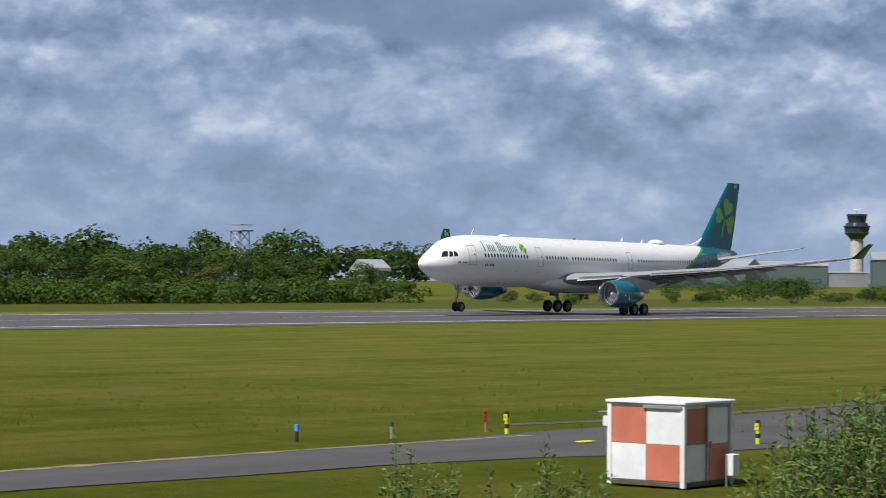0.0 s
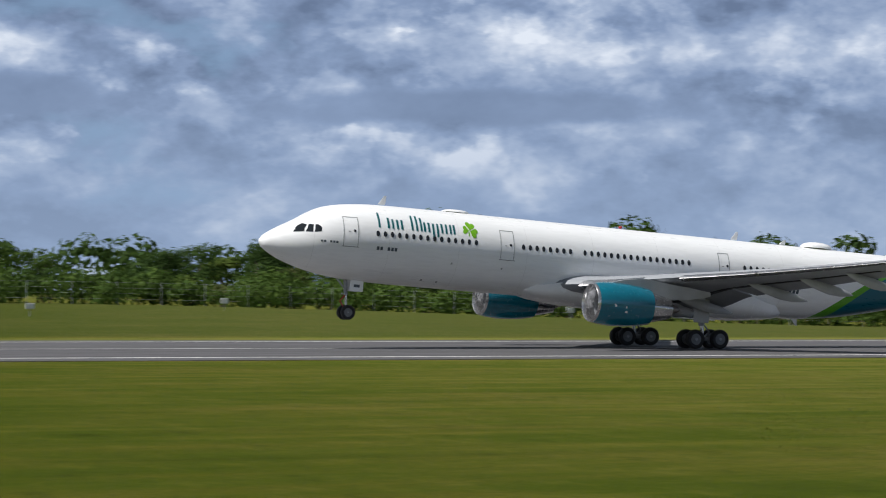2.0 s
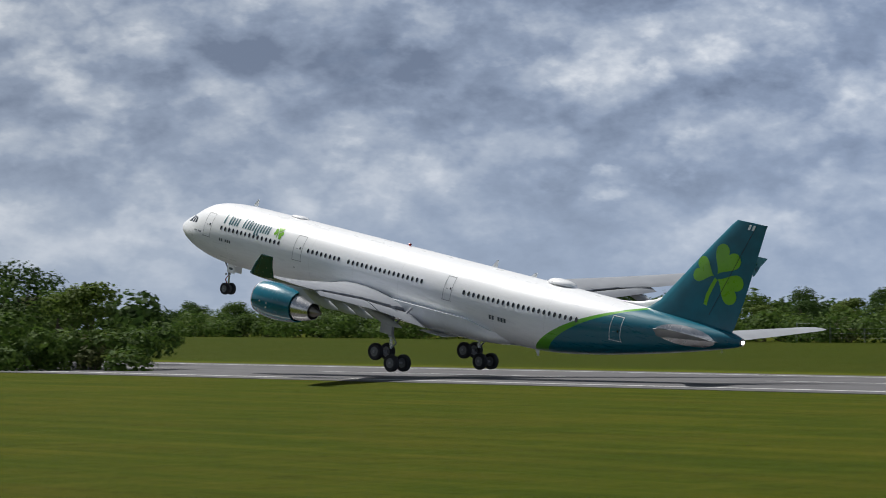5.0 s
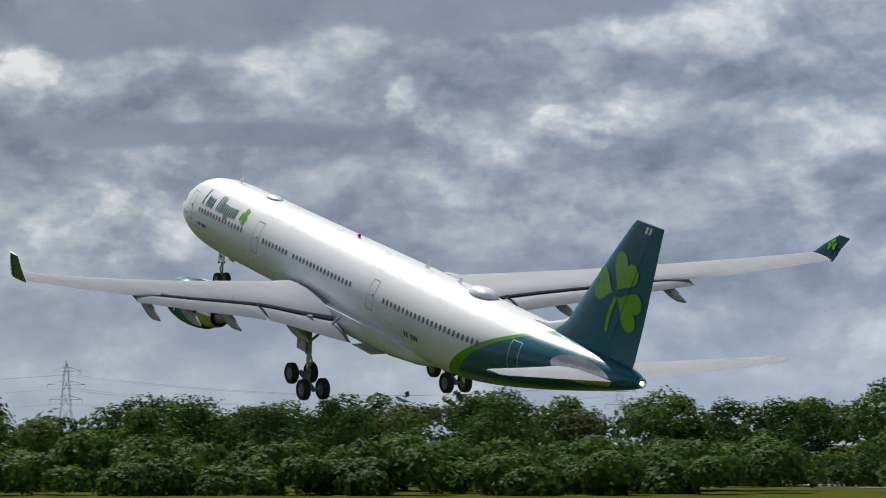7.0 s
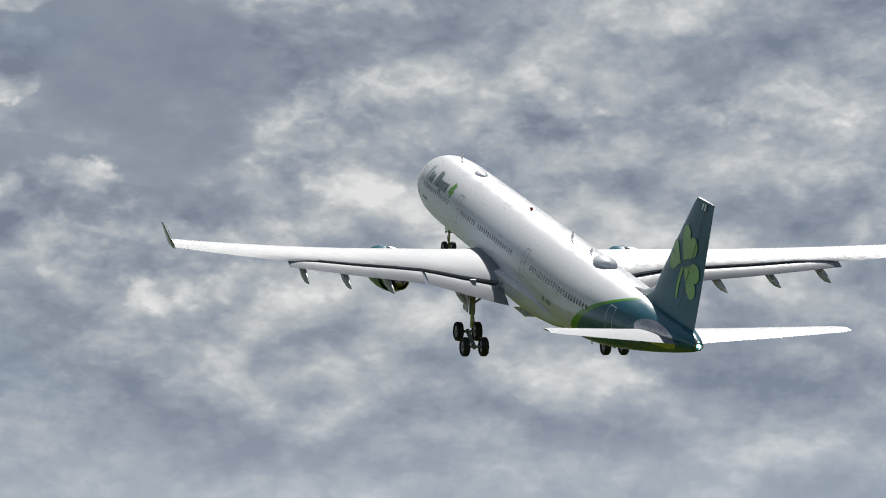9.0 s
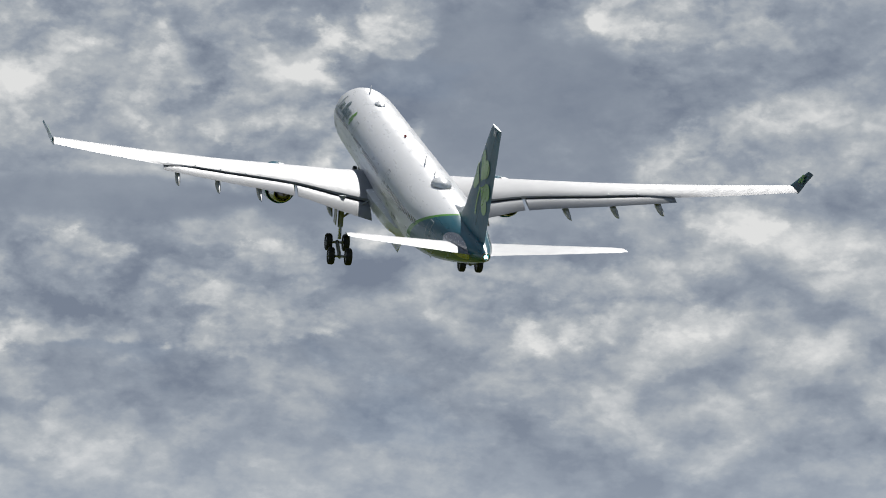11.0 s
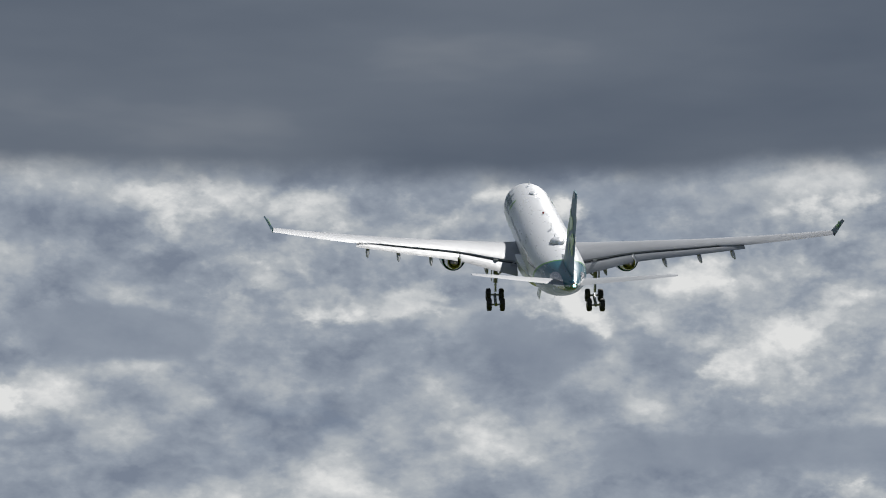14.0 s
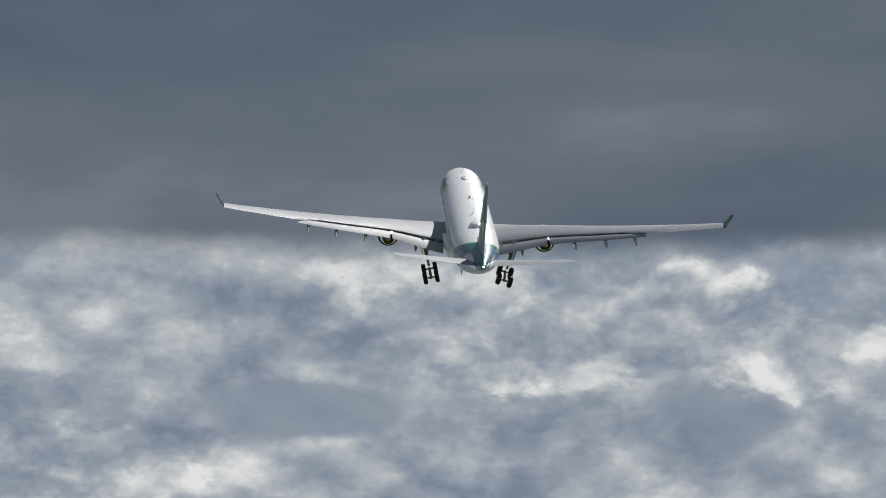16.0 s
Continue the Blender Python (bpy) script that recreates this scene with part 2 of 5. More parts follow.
def livery(k, bs):
    """White with a teal tail end, edged by a green band that sweeps up."""
    co = obj_co(k)
    x, y, z = k.xyz(co)
    s = k.math("SUBTRACT", 32.05, x)
    h = k.math("MAXIMUM", k.math("ADD", z, 2.3), 0.0)
    edge = k.math("ADD", k.math("ADD", 43.3, k.math("MULTIPLY", h, 1.187)), k.math("MULTIPLY", k.math("POWER", h, 3.0), 0.0228))
    d = k.math("SUBTRACT", s, edge)
    wide = k.math("SUBTRACT", 1.25, k.math("MULTIPLY", h, 0.15))
    skin_streak = k.noise(k.vec(k.math("MULTIPLY", x, 0.4), y, k.math("MULTIPLY", z, 3.0)), 1.3, 6.0, 0.6)
    white = k.mix(k.mapr(skin_streak, 0.35, 0.75), WHITE, (0.80, 0.81, 0.82))
    # the white turns greyer, in streaks, towards the bottom of the fuselage
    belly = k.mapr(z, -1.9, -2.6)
    white = k.mix(k.math("MULTIPLY", belly, k.mapr(skin_streak, 0.4, 0.6, 0.2, 0.7)), white, (0.60, 0.60, 0.58))
    c = k.mix(k.math("GREATER_THAN", d, 0.0), white, LIME)
    c = k.mix(k.math("GREATER_THAN", k.math("SUBTRACT", d, wide), 0.0), c, TEAL)
    # frames and skin joints
    ring = k.math("ABSOLUTE", k.math("SUBTRACT", k.math("FRACT", k.math("DIVIDE", x, 5.3)), 0.5))
    line = k.math("LESS_THAN", ring, 0.0022)
    c = k.mix(k.math("MULTIPLY", line, 0.22), c, (0.2, 0.2, 0.2))
    k.put(bs.inputs["Base Color"], c)
    k.put(bs.inputs["Roughness"], k.mapr(skin_streak, 0.3, 0.7, 0.26, 0.38))
    bs.inputs["Coat Weight"].default_value = 0.25
    bs.inputs["Coat Roughness"].default_value = 0.05
    bump(k, bs, k.noise(co, 0.9, 3.0), 0.06, 0.05)


M = {}
M["livery"] = material("airliner paint", livery)
M["white"] = plain("white paint", WHITE, 0.25, 0, 0.04, 0.6, 0, 0.4)
M["teal"] = plain("teal paint", TEAL, 0.38, 0, 0.12, 0.8, 0, 0.08)
M["engine_teal"] = plain("cowl teal paint", (0.0, 0.135, 0.20), 0.25, 0, 0.1, 0.8, 0, 0.5)
M["deep_teal"] = plain("deep teal paint", (0.0, 0.055, 0.068), 0.25, 0, 0.12, 0.8, 0, 0.4)
M["lime"] = plain("green paint", (0.16, 0.42, 0.01), 0.3, 0, 0.06, 0.8, 0, 0.4)
M["wing"] = plain("wing grey paint", (0.27, 0.285, 0.31), 0.5, 0.0, 0.07, 0.5, spec=0.16)
M["wing_under"] = plain("flap grey paint", (0.40, 0.41, 0.42), 0.4, 0.0, 0.1, 0.8)
M["metal"] = plain("bare metal", (0.60, 0.60, 0.61), 0.25, 0.95, 0.1, 2.0)
M["hot_metal"] = plain("exhaust metal", (0.28, 0.25, 0.23), 0.35, 0.9, 0.2, 2.0)
M["dark"] = plain("dark hollow", (0.012, 0.012, 0.014), 0.6, 0, 0.2)
M["tyre"] = plain("tyre rubber", (0.018, 0.018, 0.02), 0.75, 0, 0.25, 4.0, 0.3)
M["rim"] = plain("wheel metal", (0.16, 0.165, 0.17), 0.45, 0.4, 0.15, 5.0)
M["strut"] = plain("strut grey paint", (0.30, 0.31, 0.33), 0.45, 0.2, 0.2, 3.0)
M["glass"] = plain("dark window glass", (0.015, 0.018, 0.022), 0.08, 0, 0.1, 1.0, 0, 1.0)
M["seam"] = plain("seam grey", (0.28, 0.29, 0.30), 0.5, 0, 0.1)
M["mark"] = plain("dark teal lettering", (0.0, 0.10, 0.12), 0.35, 0, 0.05)
M["grey_mark"] = plain("grey lettering", (0.07, 0.09, 0.11), 0.4, 0, 0.05)
M["red"] = plain("red paint", (0.35, 0.02, 0.015), 0.4)


def emission(name, col, power):
    m = bpy.data.materials.new(name)
    m.use_nodes = True
    k = Nodes(m.node_tree)
    k.add("ShaderNodeOutputMaterial", None, Surface=k.add("ShaderNodeEmission", None, Color=(*col, 1), Strength=power))
    return m


M["lamp"] = emission("white lamp glow", (1, 0.97, 0.9), 25)


def grass(k, bs):
    p = world_co(k)
    x, y, z = k.xyz(p)
    along = k.vec(k.math("MULTIPLY", x, 0.06), k.math("MULTIPLY", y, 0.35), 0.0)
    streak = k.noise(along, 1.0, 5.0, 0.6)
    patch = k.noise(p, 0.09, 5.0, 0.6)
    fine = k.noise(p, 3.2, 8.0, 0.7)
    tuft = k.noise(p, 14.0, 4.0, 0.7)
    c = k.ramp(k.math("ADD", k.math("MULTIPLY", streak, 0.45), k.math("MULTIPLY", patch, 0.55)),
               [(0.30, (0.062, 0.088, 0.010)), (0.45, (0.092, 0.112, 0.013)), (0.55, (0.125, 0.120, 0.022)), (0.68, (0.165, 0.130, 0.040))])
    c = k.mix(k.mapr(fine, 0.35, 0.7, 0.0, 0.55), c, (0.045, 0.065, 0.009))
    c = k.mix(k.mapr(tuft, 0.6, 0.75, 0.0, 0.35), c, (0.19, 0.175, 0.06))
    # a mown pale margin beyond the runway
    edge = k.math("ADD", y, k.math("MULTIPLY", streak, 6.0))
    margin = k.math("MULTIPLY", k.mapr(edge, 195.5, 197.0), k.mapr(edge, 208.0, 203.0))
    c = k.mix(k.math("MULTIPLY", margin, 0.7), c, (0.17, 0.175, 0.045))
    clump = k.noise(k.vec(k.math("MULTIPLY", x, 0.7), k.math("MULTIPLY", y, 0.35), 0.0), 1.0, 7.0, 0.68)
    c = k.mix(k.mapr(clump, 0.5, 0.72, 0.0, 0.55), c, (0.17, 0.155, 0.045))
    c = k.mix(k.mapr(clump, 0.46, 0.28, 0.0, 0.6), c, (0.040, 0.056, 0.008))
    swathe = k.noise(k.vec(k.math("MULTIPLY", x, 0.035), k.math("MULTIPLY", y, 0.42), 3.0), 1.0, 6.0, 0.62)
    c = k.mix(k.mapr(swathe, 0.48, 0.70, 0.0, 0.38), c, (0.19, 0.165, 0.04))
    c = k.mix(k.mapr(swathe, 0.48, 0.28, 0.0, 0.38), c, (0.045, 0.062, 0.008))
    # rough, unmown growth between the margin and the hedge
    rough = k.math("MULTIPLY", k.mapr(edge, 205.0, 212.0), k.mapr(y, 300.0, 280.0))
    c = k.mix(k.math("MULTIPLY", rough, k.mapr(fine, 0.3, 0.7, 0.5, 0.95)), c, (0.058, 0.072, 0.018))
    # darker, greener colour towards the take-off end
    end_tint = k.mapr(k.math("ADD", x, k.math("MULTIPLY", patch, 60.0)), 130.0, 20.0)
    c = k.mix(k.math("MULTIPLY", end_tint, 0.85), c, k.mix(1.0, c, (0.42, 0.51, 0.05), "MULTIPLY"))
    k.put(bs.inputs["Base Color"], c)
    bs.inputs["Roughness"].default_value = 0.9
    bs.inputs["Specular IOR Level"].default_value = 0.03
    bump(k, bs, k.math("ADD", fine, k.math("MULTIPLY", tuft, 0.5)), 0.8, 0.12)


def asphalt(base):
    def build(k, bs):
        p = world_co(k)
        x, y, z = k.xyz(p)
        lane = k.noise(k.vec(k.math("MULTIPLY", x, 0.012), k.math("MULTIPLY", y, 0.55), 0.0), 1.0, 5.0, 0.6)
        stain = k.noise(p, 0.25, 6.0, 0.6)
        grit = k.noise(p, 22.0, 4.0, 0.7)
        c = k.mix(k.mapr(lane, 0.3, 0.7), tuple(b * 0.78 for b in base), tuple(b * 1.2 for b in base))
        c = k.mix(k.mapr(stain, 0.45, 0.75, 0, 0.4), c, tuple(b * 0.6 for b in base))
        c = k.mix(k.mapr(grit, 0.4, 0.8, 0, 0.3), c, tuple(b * 1.6 for b in base))
        k.put(bs.inputs["Base Color"], c)
        k.put(bs.inputs["Roughness"], k.mapr(stain, 0.3, 0.7, 0.75, 0.95))
        bump(k, bs, grit, 0.35, 0.01)
    return build


M["grass"] = material("mown airfield grass", grass)
M["runway"] = material("runway asphalt", asphalt((0.070, 0.068, 0.072)))
M["road"] = material("old tarmac", asphalt((0.062, 0.060, 0.063)))
M["line"] = plain("worn white line paint", (0.62, 0.62, 0.60), 0.7, 0, 0.2, 0.6)


def leaf(name, a, b):
    """Leaves that let some light through."""
    m = bpy.data.materials.new(name)
    m.use_nodes = True
    k = Nodes(m.node_tree)
    g = k.add("ShaderNodeNewGeometry")
    big = k.noise(g.outputs["Position"], 0.16, 3.0)
    c = k.mix(g.outputs["Random Per Island"], a, b)
    c = k.mix(k.mapr(big, 0.35, 0.65, 0.0, 0.5), c, tuple(v * 0.6 for v in a))
    bs = k.add("ShaderNodeBsdfPrincipled", None, Roughness=0.7)
    k.put(bs.inputs["Base Color"], c)
    bs.inputs["Specular IOR Level"].default_value = 0.1
    tr = k.add("ShaderNodeBsdfTranslucent", None, Color=c)
    both = k.add("ShaderNodeMixShader", None, Fac=0.35)
    k.put(both.inputs[1], bs)
    k.put(both.inputs[2], tr)
    k.add("ShaderNodeOutputMaterial", None, Surface=both)
    return m


M["leaf_dark"] = leaf("dark green leaves", (0.036, 0.074, 0.018), (0.074, 0.125, 0.028))
M["leaf_mid"] = leaf("green leaves", (0.052, 0.102, 0.019), (0.105, 0.162, 0.032))
M["leaf_light"] = leaf("light green leaves", (0.081, 0.131, 0.020), (0.144, 0.194, 0.044))
M["leaf_olive"] = leaf("olive leaves", (0.075, 0.094, 0.027), (0.131, 0.147, 0.056))
M["leaf_willow"] = leaf("willow leaves", (0.095, 0.172, 0.032), (0.22, 0.31, 0.09))
M["blade"] = leaf("grass blade green", (0.085, 0.11, 0.015), (0.17, 0.18, 0.045))
M["bark"] = plain("bark", (0.09, 0.07, 0.05), 0.9, 0, 0.3, 3.0, 0.5)
M["steel"] = plain("galvanised steel", (0.32, 0.33, 0.35), 0.5, 0.5, 0.15, 2.0)
M["box_white"] = plain("cabin white paint", (0.72, 0.73, 0.75), 0.45, 0, 0.08, 2.0)
M["box_red"] = plain("cabin red paint", (0.50, 0.155, 0.10), 0.5, 0, 0.10, 2.0)
M["yellow"] = plain("yellow paint", (0.68, 0.58, 0.02), 0.5)
M["black"] = plain("black paint", (0.02, 0.02, 0.02), 0.5)
M["blue"] = plain("blue paint", (0.05, 0.28, 0.62), 0.5)
M["concrete"] = plain("concrete", (0.42, 0.41, 0.39), 0.85, 0, 0.15, 0.4)
M["tower_glass"] = plain("tower dark glass", (0.03, 0.04, 0.07), 0.15, 0, 0.2, 0.3)
M["hangar"] = plain("hangar green cladding", (0.07, 0.11, 0.105), 0.6, 0, 0.15, 0.05)
M["roof"] = plain("pale roof cladding", (0.30, 0.32, 0.35), 0.6, 0, 0.12, 0.05)
M["far_wall"] = plain("pale far wall", (0.20, 0.21, 0.23), 0.7, 0, 0.15, 0.05)


# ---- building helpers ----
def mesh_of(name, bm, mat):
    me = bpy.data.meshes.new(name)
    bm.normal_update()
    bm.to_mesh(me)
    bm.free()
    me.materials.append(mat)
    return me


def part(name, bm, mat, parent, label="", smooth=True):
    me = bm if isinstance(bm, bpy.types.Mesh) else mesh_of(name, bm, mat)
    if smooth:
        me.shade_smooth()
        me.set_sharp_from_angle(angle=radians(35))
    ob = new(name, me)
    ob.parent = parent
    if label:
        ob["label"] = label
    return ob


def thing(name, at, label, category, group="", turn=0.0):
    ob = new(name)
    ob.matrix_world = pose(*at, 0, 0, turn)
    return tagged(ob, label, category, group)


def add_box(bm, size, at=(0, 0, 0), bevel=0.0, turn=None):
    m = Matrix.Translation(at) @ (turn or Matrix()) @ Matrix.Diagonal((*size, 1))
    vs = bmesh.ops.create_cube(bm, size=1, matrix=m)["verts"]
    if bevel:
        es = list({e for v in vs for e in v.link_edges})
        bmesh.ops.bevel(bm, geom=es, offset=bevel, segments=1, affect="EDGES")
    return bm


def box(size, at=(0, 0, 0), bevel=0.0, turn=None):
    return add_box(bmesh.new(), size, at, bevel, turn)


def add_rod(bm, a, b, r0, r1=None, n=10):
    a, b = Vector(a), Vector(b)
    m = Matrix.Translation((a + b) / 2) @ (b - a).to_track_quat("Z", "Y").to_matrix().to_4x4()
    bmesh.ops.create_cone(bm, cap_ends=True, segments=n, radius1=r0, radius2=r0 if r1 is None else r1, depth=(b - a).length, matrix=m)
    return bm


def rod(a, b, r0, r1=None, n=10):
    return add_rod(bmesh.new(), a, b, r0, r1, n)


def loft(rings, close=True, caps=True):
    """A skin over rings of equally many points."""
    bm = bmesh.new()
    vs = [[bm.verts.new(p) for p in ring] for ring in rings]
    n = len(vs[0])
    for a, b in zip(vs, vs[1:]):
        for i in range(n if close else n - 1):
            j = (i + 1) % n
            bm.faces.new((a[i], a[j], b[j], b[i]))
    if caps:
        bm.faces.new(vs[0])
        bm.faces.new(vs[-1])
    bmesh.ops.recalc_face_normals(bm, faces=bm.faces)
    return bm


def spin(profile, axis_x=True, n=24, at=(0, 0, 0), caps=True):
    """A turned body: profile of (along, radius), about the x axis (or the y axis)."""
    rings = []
    for s, r in profile:
        ring = []
        for i in range(n):
            a = 2 * math.pi * i / n
            c, d = r * math.cos(a), r * math.sin(a)
            ring.append(Vector(at) + (Vector((s, c, d)) if axis_x else Vector((c, s, d))))
        rings.append(ring)
    return loft(rings, True, caps)


def smooth_at(table, s):
    """Soft values between the rows of a table, by its first column."""
    if s <= table[0][0]:
        return table[0][1:]
    for i, (a, b) in enumerate(zip(table, table[1:])):
        if s <= b[0]:
            u = (s - a[0]) / (b[0] - a[0])
            p = table[max(i - 1, 0)]
            q = table[min(i + 2, len(table) - 1)]
            out = []
            for k in range(1, len(a)):
                m0 = (b[k] - p[k]) / max(b[0] - p[0], 1e-6) * (b[0] - a[0])
                m1 = (q[k] - a[k]) / max(q[0] - a[0], 1e-6) * (b[0] - a[0])
                out.append((2 * u**3 - 3 * u * u + 1) * a[k] + (u**3 - 2 * u * u + u) * m0 + (3 * u * u - 2 * u**3) * b[k] + (u**3 - u * u) * m1)
            return tuple(out)
    return table[-1][1:]


# ---- ground, runway, access road ----
RUN_Y = 165.69          # the runway's middle line


def bank(x, y):
    """Height of the ground: level airfield, a low bank beyond the runway."""
    def step(a, b, v):
        u = min(1, max(0, (v - a) / (b - a)))
        return u * u * (3 - 2 * u)
    far = 2.6 * step(198, 268, y) * step(190, 60, x) * step(-420, -330, x)
    return far


def make_ground():
    xs = [-4200, -2500, -1500, -900, -600] + list(range(-450, 460, 15)) + [600, 900, 1500, 2500, 4200]
    ys = [-4200, -2500, -1500, -800, -400, -200] + list(range(-100, 190, 30)) + list(range(190, 300, 7)) + [330, 400, 500, 800, 1500, 2500, 4200]
    bm = bmesh.new()
    vs = [[bm.verts.new((x, y, bank(x, y))) for x in xs] for y in ys]
    for a, b in zip(vs, vs[1:]):
        for i in range(len(xs) - 1):
            bm.faces.new((a[i], a[i + 1], b[i + 1], b[i]))
    g = part("ground", bm, M["grass"], None)
    tagged(g, "wide mown airfield grass with dry streaks", "ground", kind="structure")


def strip(name, pts, width, z, mat, thick=0.03):
    """A flat ribbon along points, with a thickness."""
    rings = []
    for i, (x, y) in enumerate(pts):
        a, b = pts[max(i - 1, 0)], pts[min(i + 1, len(pts) - 1)]
        d = Vector((b[0] - a[0], b[1] - a[1])).normalized()
        w = width[i] if isinstance(width, (list, tuple)) else width
        n = Vector((-d.y, d.x)) * w / 2
        rings.append([(x - n.x, y - n.y, z - thick), (x - n.x, y - n.y, z), (x + n.x, y + n.y, z), (x + n.x, y + n.y, z - thick)])
    return loft(rings)


make_ground()
run = tagged(part("runway", strip("runway", [(-228, RUN_Y), (1500, RUN_Y)], 57.0, 0.03, M["runway"], 0.05), M["runway"], None, smooth=False),
             "long grey asphalt runway with tyre-darkened lanes", "runway", kind="structure")
for side, name in ((-1, "runway_edge_line_near"), (1, "runway_edge_line_far")):
    y = RUN_Y + side * 22.5
    tagged(part(name, strip(name, [(-226, y), (1500, y)], 0.9, 0.036, M["line"], 0.004), M["line"], None, smooth=False),
           "white painted runway edge line", "line", kind="structure")
centre = thing("runway_centre_line", (0, RUN_Y, 0), "dashed white runway centre line", "line")
tagged(centre, kind="structure")
dash = mesh_of("dash", box((30, 0.45, 0.004), (0, 0, 0.035)), M["line"])
for i in range(-4, 12):
    part("dash", dash, None, centre, smooth=False).location = (i * 50, 0, 0)


# ---- the airliner: x towards the nose, y to port, from the main gear's centre ----
GEAR_S = 32.05
FC = 0.40
# distance from the nose, underside, top, half width
BODY = [(-0.45, -0.22, -0.08, 0.05), (-0.2, -0.58, 0.25, 0.44), (0.3, -0.92, 0.62, 0.82), (1.0, -1.28, 1.02, 1.22), (2.0, -1.63, 1.56, 1.66), (3.0, -1.90, 2.17, 2.03),
        (4.0, -2.10, 2.62, 2.32), (5.5, -2.29, 2.93, 2.60), (7.5, -2.40, 3.10, 2.77), (9.5, -2.42, 3.14, 2.82), (20, -2.42, 3.14, 2.82), (40, -2.42, 3.14, 2.82),
        (43, -2.36, 3.14, 2.81), (46, -2.02, 3.13, 2.72), (49, -1.46, 3.12, 2.52), (52, -0.80, 3.09, 2.20), (55, -0.08, 3.07, 1.78), (58, 0.70, 2.98, 1.26), (60, 1.26, 2.88, 0.84),
        (61.4, 1.68, 2.74, 0.50), (62.1, 1.95, 2.55, 0.30)]


def body_at(s):
    lo, hi, w = smooth_at(BODY, s)
    return lo, hi, max(w, 0.02)


def skin(s, z, side=1, out=0.0):
    """The point of the fuselage's skin at height z, pushed out a little."""
    lo, hi, w = body_at(s)
    zc, h = (lo + hi) / 2, (hi - lo) / 2
    u = max(-0.995, min(0.995, (z - zc) / h))
    y = w * math.sqrt(1 - u * u)
    n = Vector((0, y / (w * w), (z - zc) / (h * h))).normalized()
    p = Vector((GEAR_S - s, y, z)) + n * out
    return Vector((p.x, p.y * side, p.z))


def decal(s0, s1, z0, z1, side, out=0.012, nz=4, ns=2):
    """A thin patch that follows the skin."""
    bm = bmesh.new()
    g = [[bm.verts.new(skin(s0 + (s1 - s0) * i / ns, z0 + (z1 - z0) * j / nz, side, out)) for i in range(ns + 1)] for j in range(nz + 1)]
    for a, b in zip(g, g[1:]):
        for i in range(ns):
            bm.faces.new((a[i], a[i + 1], b[i + 1], b[i]) if side < 0 else (a[i + 1], a[i], b[i], b[i + 1]))
    return bm


def shape_decal(outline, side, out=0.014, rings=5):
    """A patch with an outline of (s, z) points, filled from its middle."""
    cs = sum(p[0] for p in outline) / len(outline)
    cz = sum(p[1] for p in outline) / len(outline)
    bm = bmesh.new()
    mid = bm.verts.new(skin(cs, cz, side, out))
    last = None
    for r in range(1, rings + 1):
        u = r / rings
        ring = [bm.verts.new(skin(cs + (a - cs) * u, cz + (b - cz) * u, side, out)) for a, b in outline]
        for i in range(len(ring)):
            j = (i + 1) % len(ring)
            if last is None:
                bm.faces.new((mid, ring[i], ring[j]))
            else:
                bm.faces.new((last[i], ring[i], ring[j], last[j]))
        last = ring
    bmesh.ops.recalc_face_normals(bm, faces=bm.faces)
    return bm


def heart(cs, cz, size, turn, wide=1.0):
    """Outline of a rounded, notched leaf, its point at (cs, cz)."""
    pts = []
    for i in range(28):
        a = 2 * math.pi * i / 28
        x = 0.5 * math.sin(a) ** 3 * wide * 1.1
        y = (13 * math.cos(a) - 5 * math.cos(2 * a) - 2 * math.cos(3 * a) - math.cos(4 * a)) / 30 + 0.57
        c, d = math.cos(turn), math.sin(turn)
        pts.append((cs + size * (x * c - y * d), cz + size * (x * d + y * c)))
    return pts


def foil(chord, thick, n=9):
    """Closed section: (along from the leading edge, up)."""
    def t(u):
        return 5 * thick * (0.2969 * math.sqrt(u) - 0.126 * u - 0.3516 * u * u + 0.2843 * u**3 - 0.1036 * u**4)
    us = [0.5 - 0.5 * math.cos(math.pi * i / (n - 1)) for i in range(n)]
    top = [(u * chord, t(u) * chord * 1.1 + 0.02 * chord * math.sin(math.pi * u)) for u in us]
    low = [(u * chord, -t(u) * chord * 0.9 + 0.02 * chord * math.sin(math.pi * u)) for u in reversed(us[1:-1])]
    return top + low


# wing: distance out, leading edge from the nose, chord, height, thickness, twist
WING = [(2.0, 21.2, 11.6, -1.45, 0.135, 3.0), (3.4, 22.3, 10.6, -1.36, 0.13, 2.8), (6.3, 24.2, 9.0, -1.03, 0.118, 2.0), (9.4, 26.2, 7.2, -0.62, 0.11, 1.2),
        (15, 30.1, 5.7, 0.08, 0.105, 0.4), (21, 33.9, 4.2, 0.88, 0.10, -0.2), (26, 37.3, 3.15, 1.68, 0.10, -0.8), (29.05, 39.4, 2.45, 2.22, 0.10, -1.2)]
ROOT = (2.4, 27.0, -1.3)          # hinge of the wing's bend: out, from the nose, height


def wing_at(y):
    return smooth_at(WING, y)


def wing_point(y, u, w=0.0, side=1):
    """Place on the wing at distance y out, u of the chord back, w up; in the wing part's space."""
    s, c, z, th, tw = wing_at(y)
    a = radians(tw)
    dx, dz = u * c, w
    p = Vector((GEAR_S - s - dx * math.cos(a) - dz * math.sin(a), y, z - dx * math.sin(a) + dz))
    return Vector((p.x - (GEAR_S - ROOT[1]), (p.y - ROOT[0]) * side, p.z - ROOT[2]))


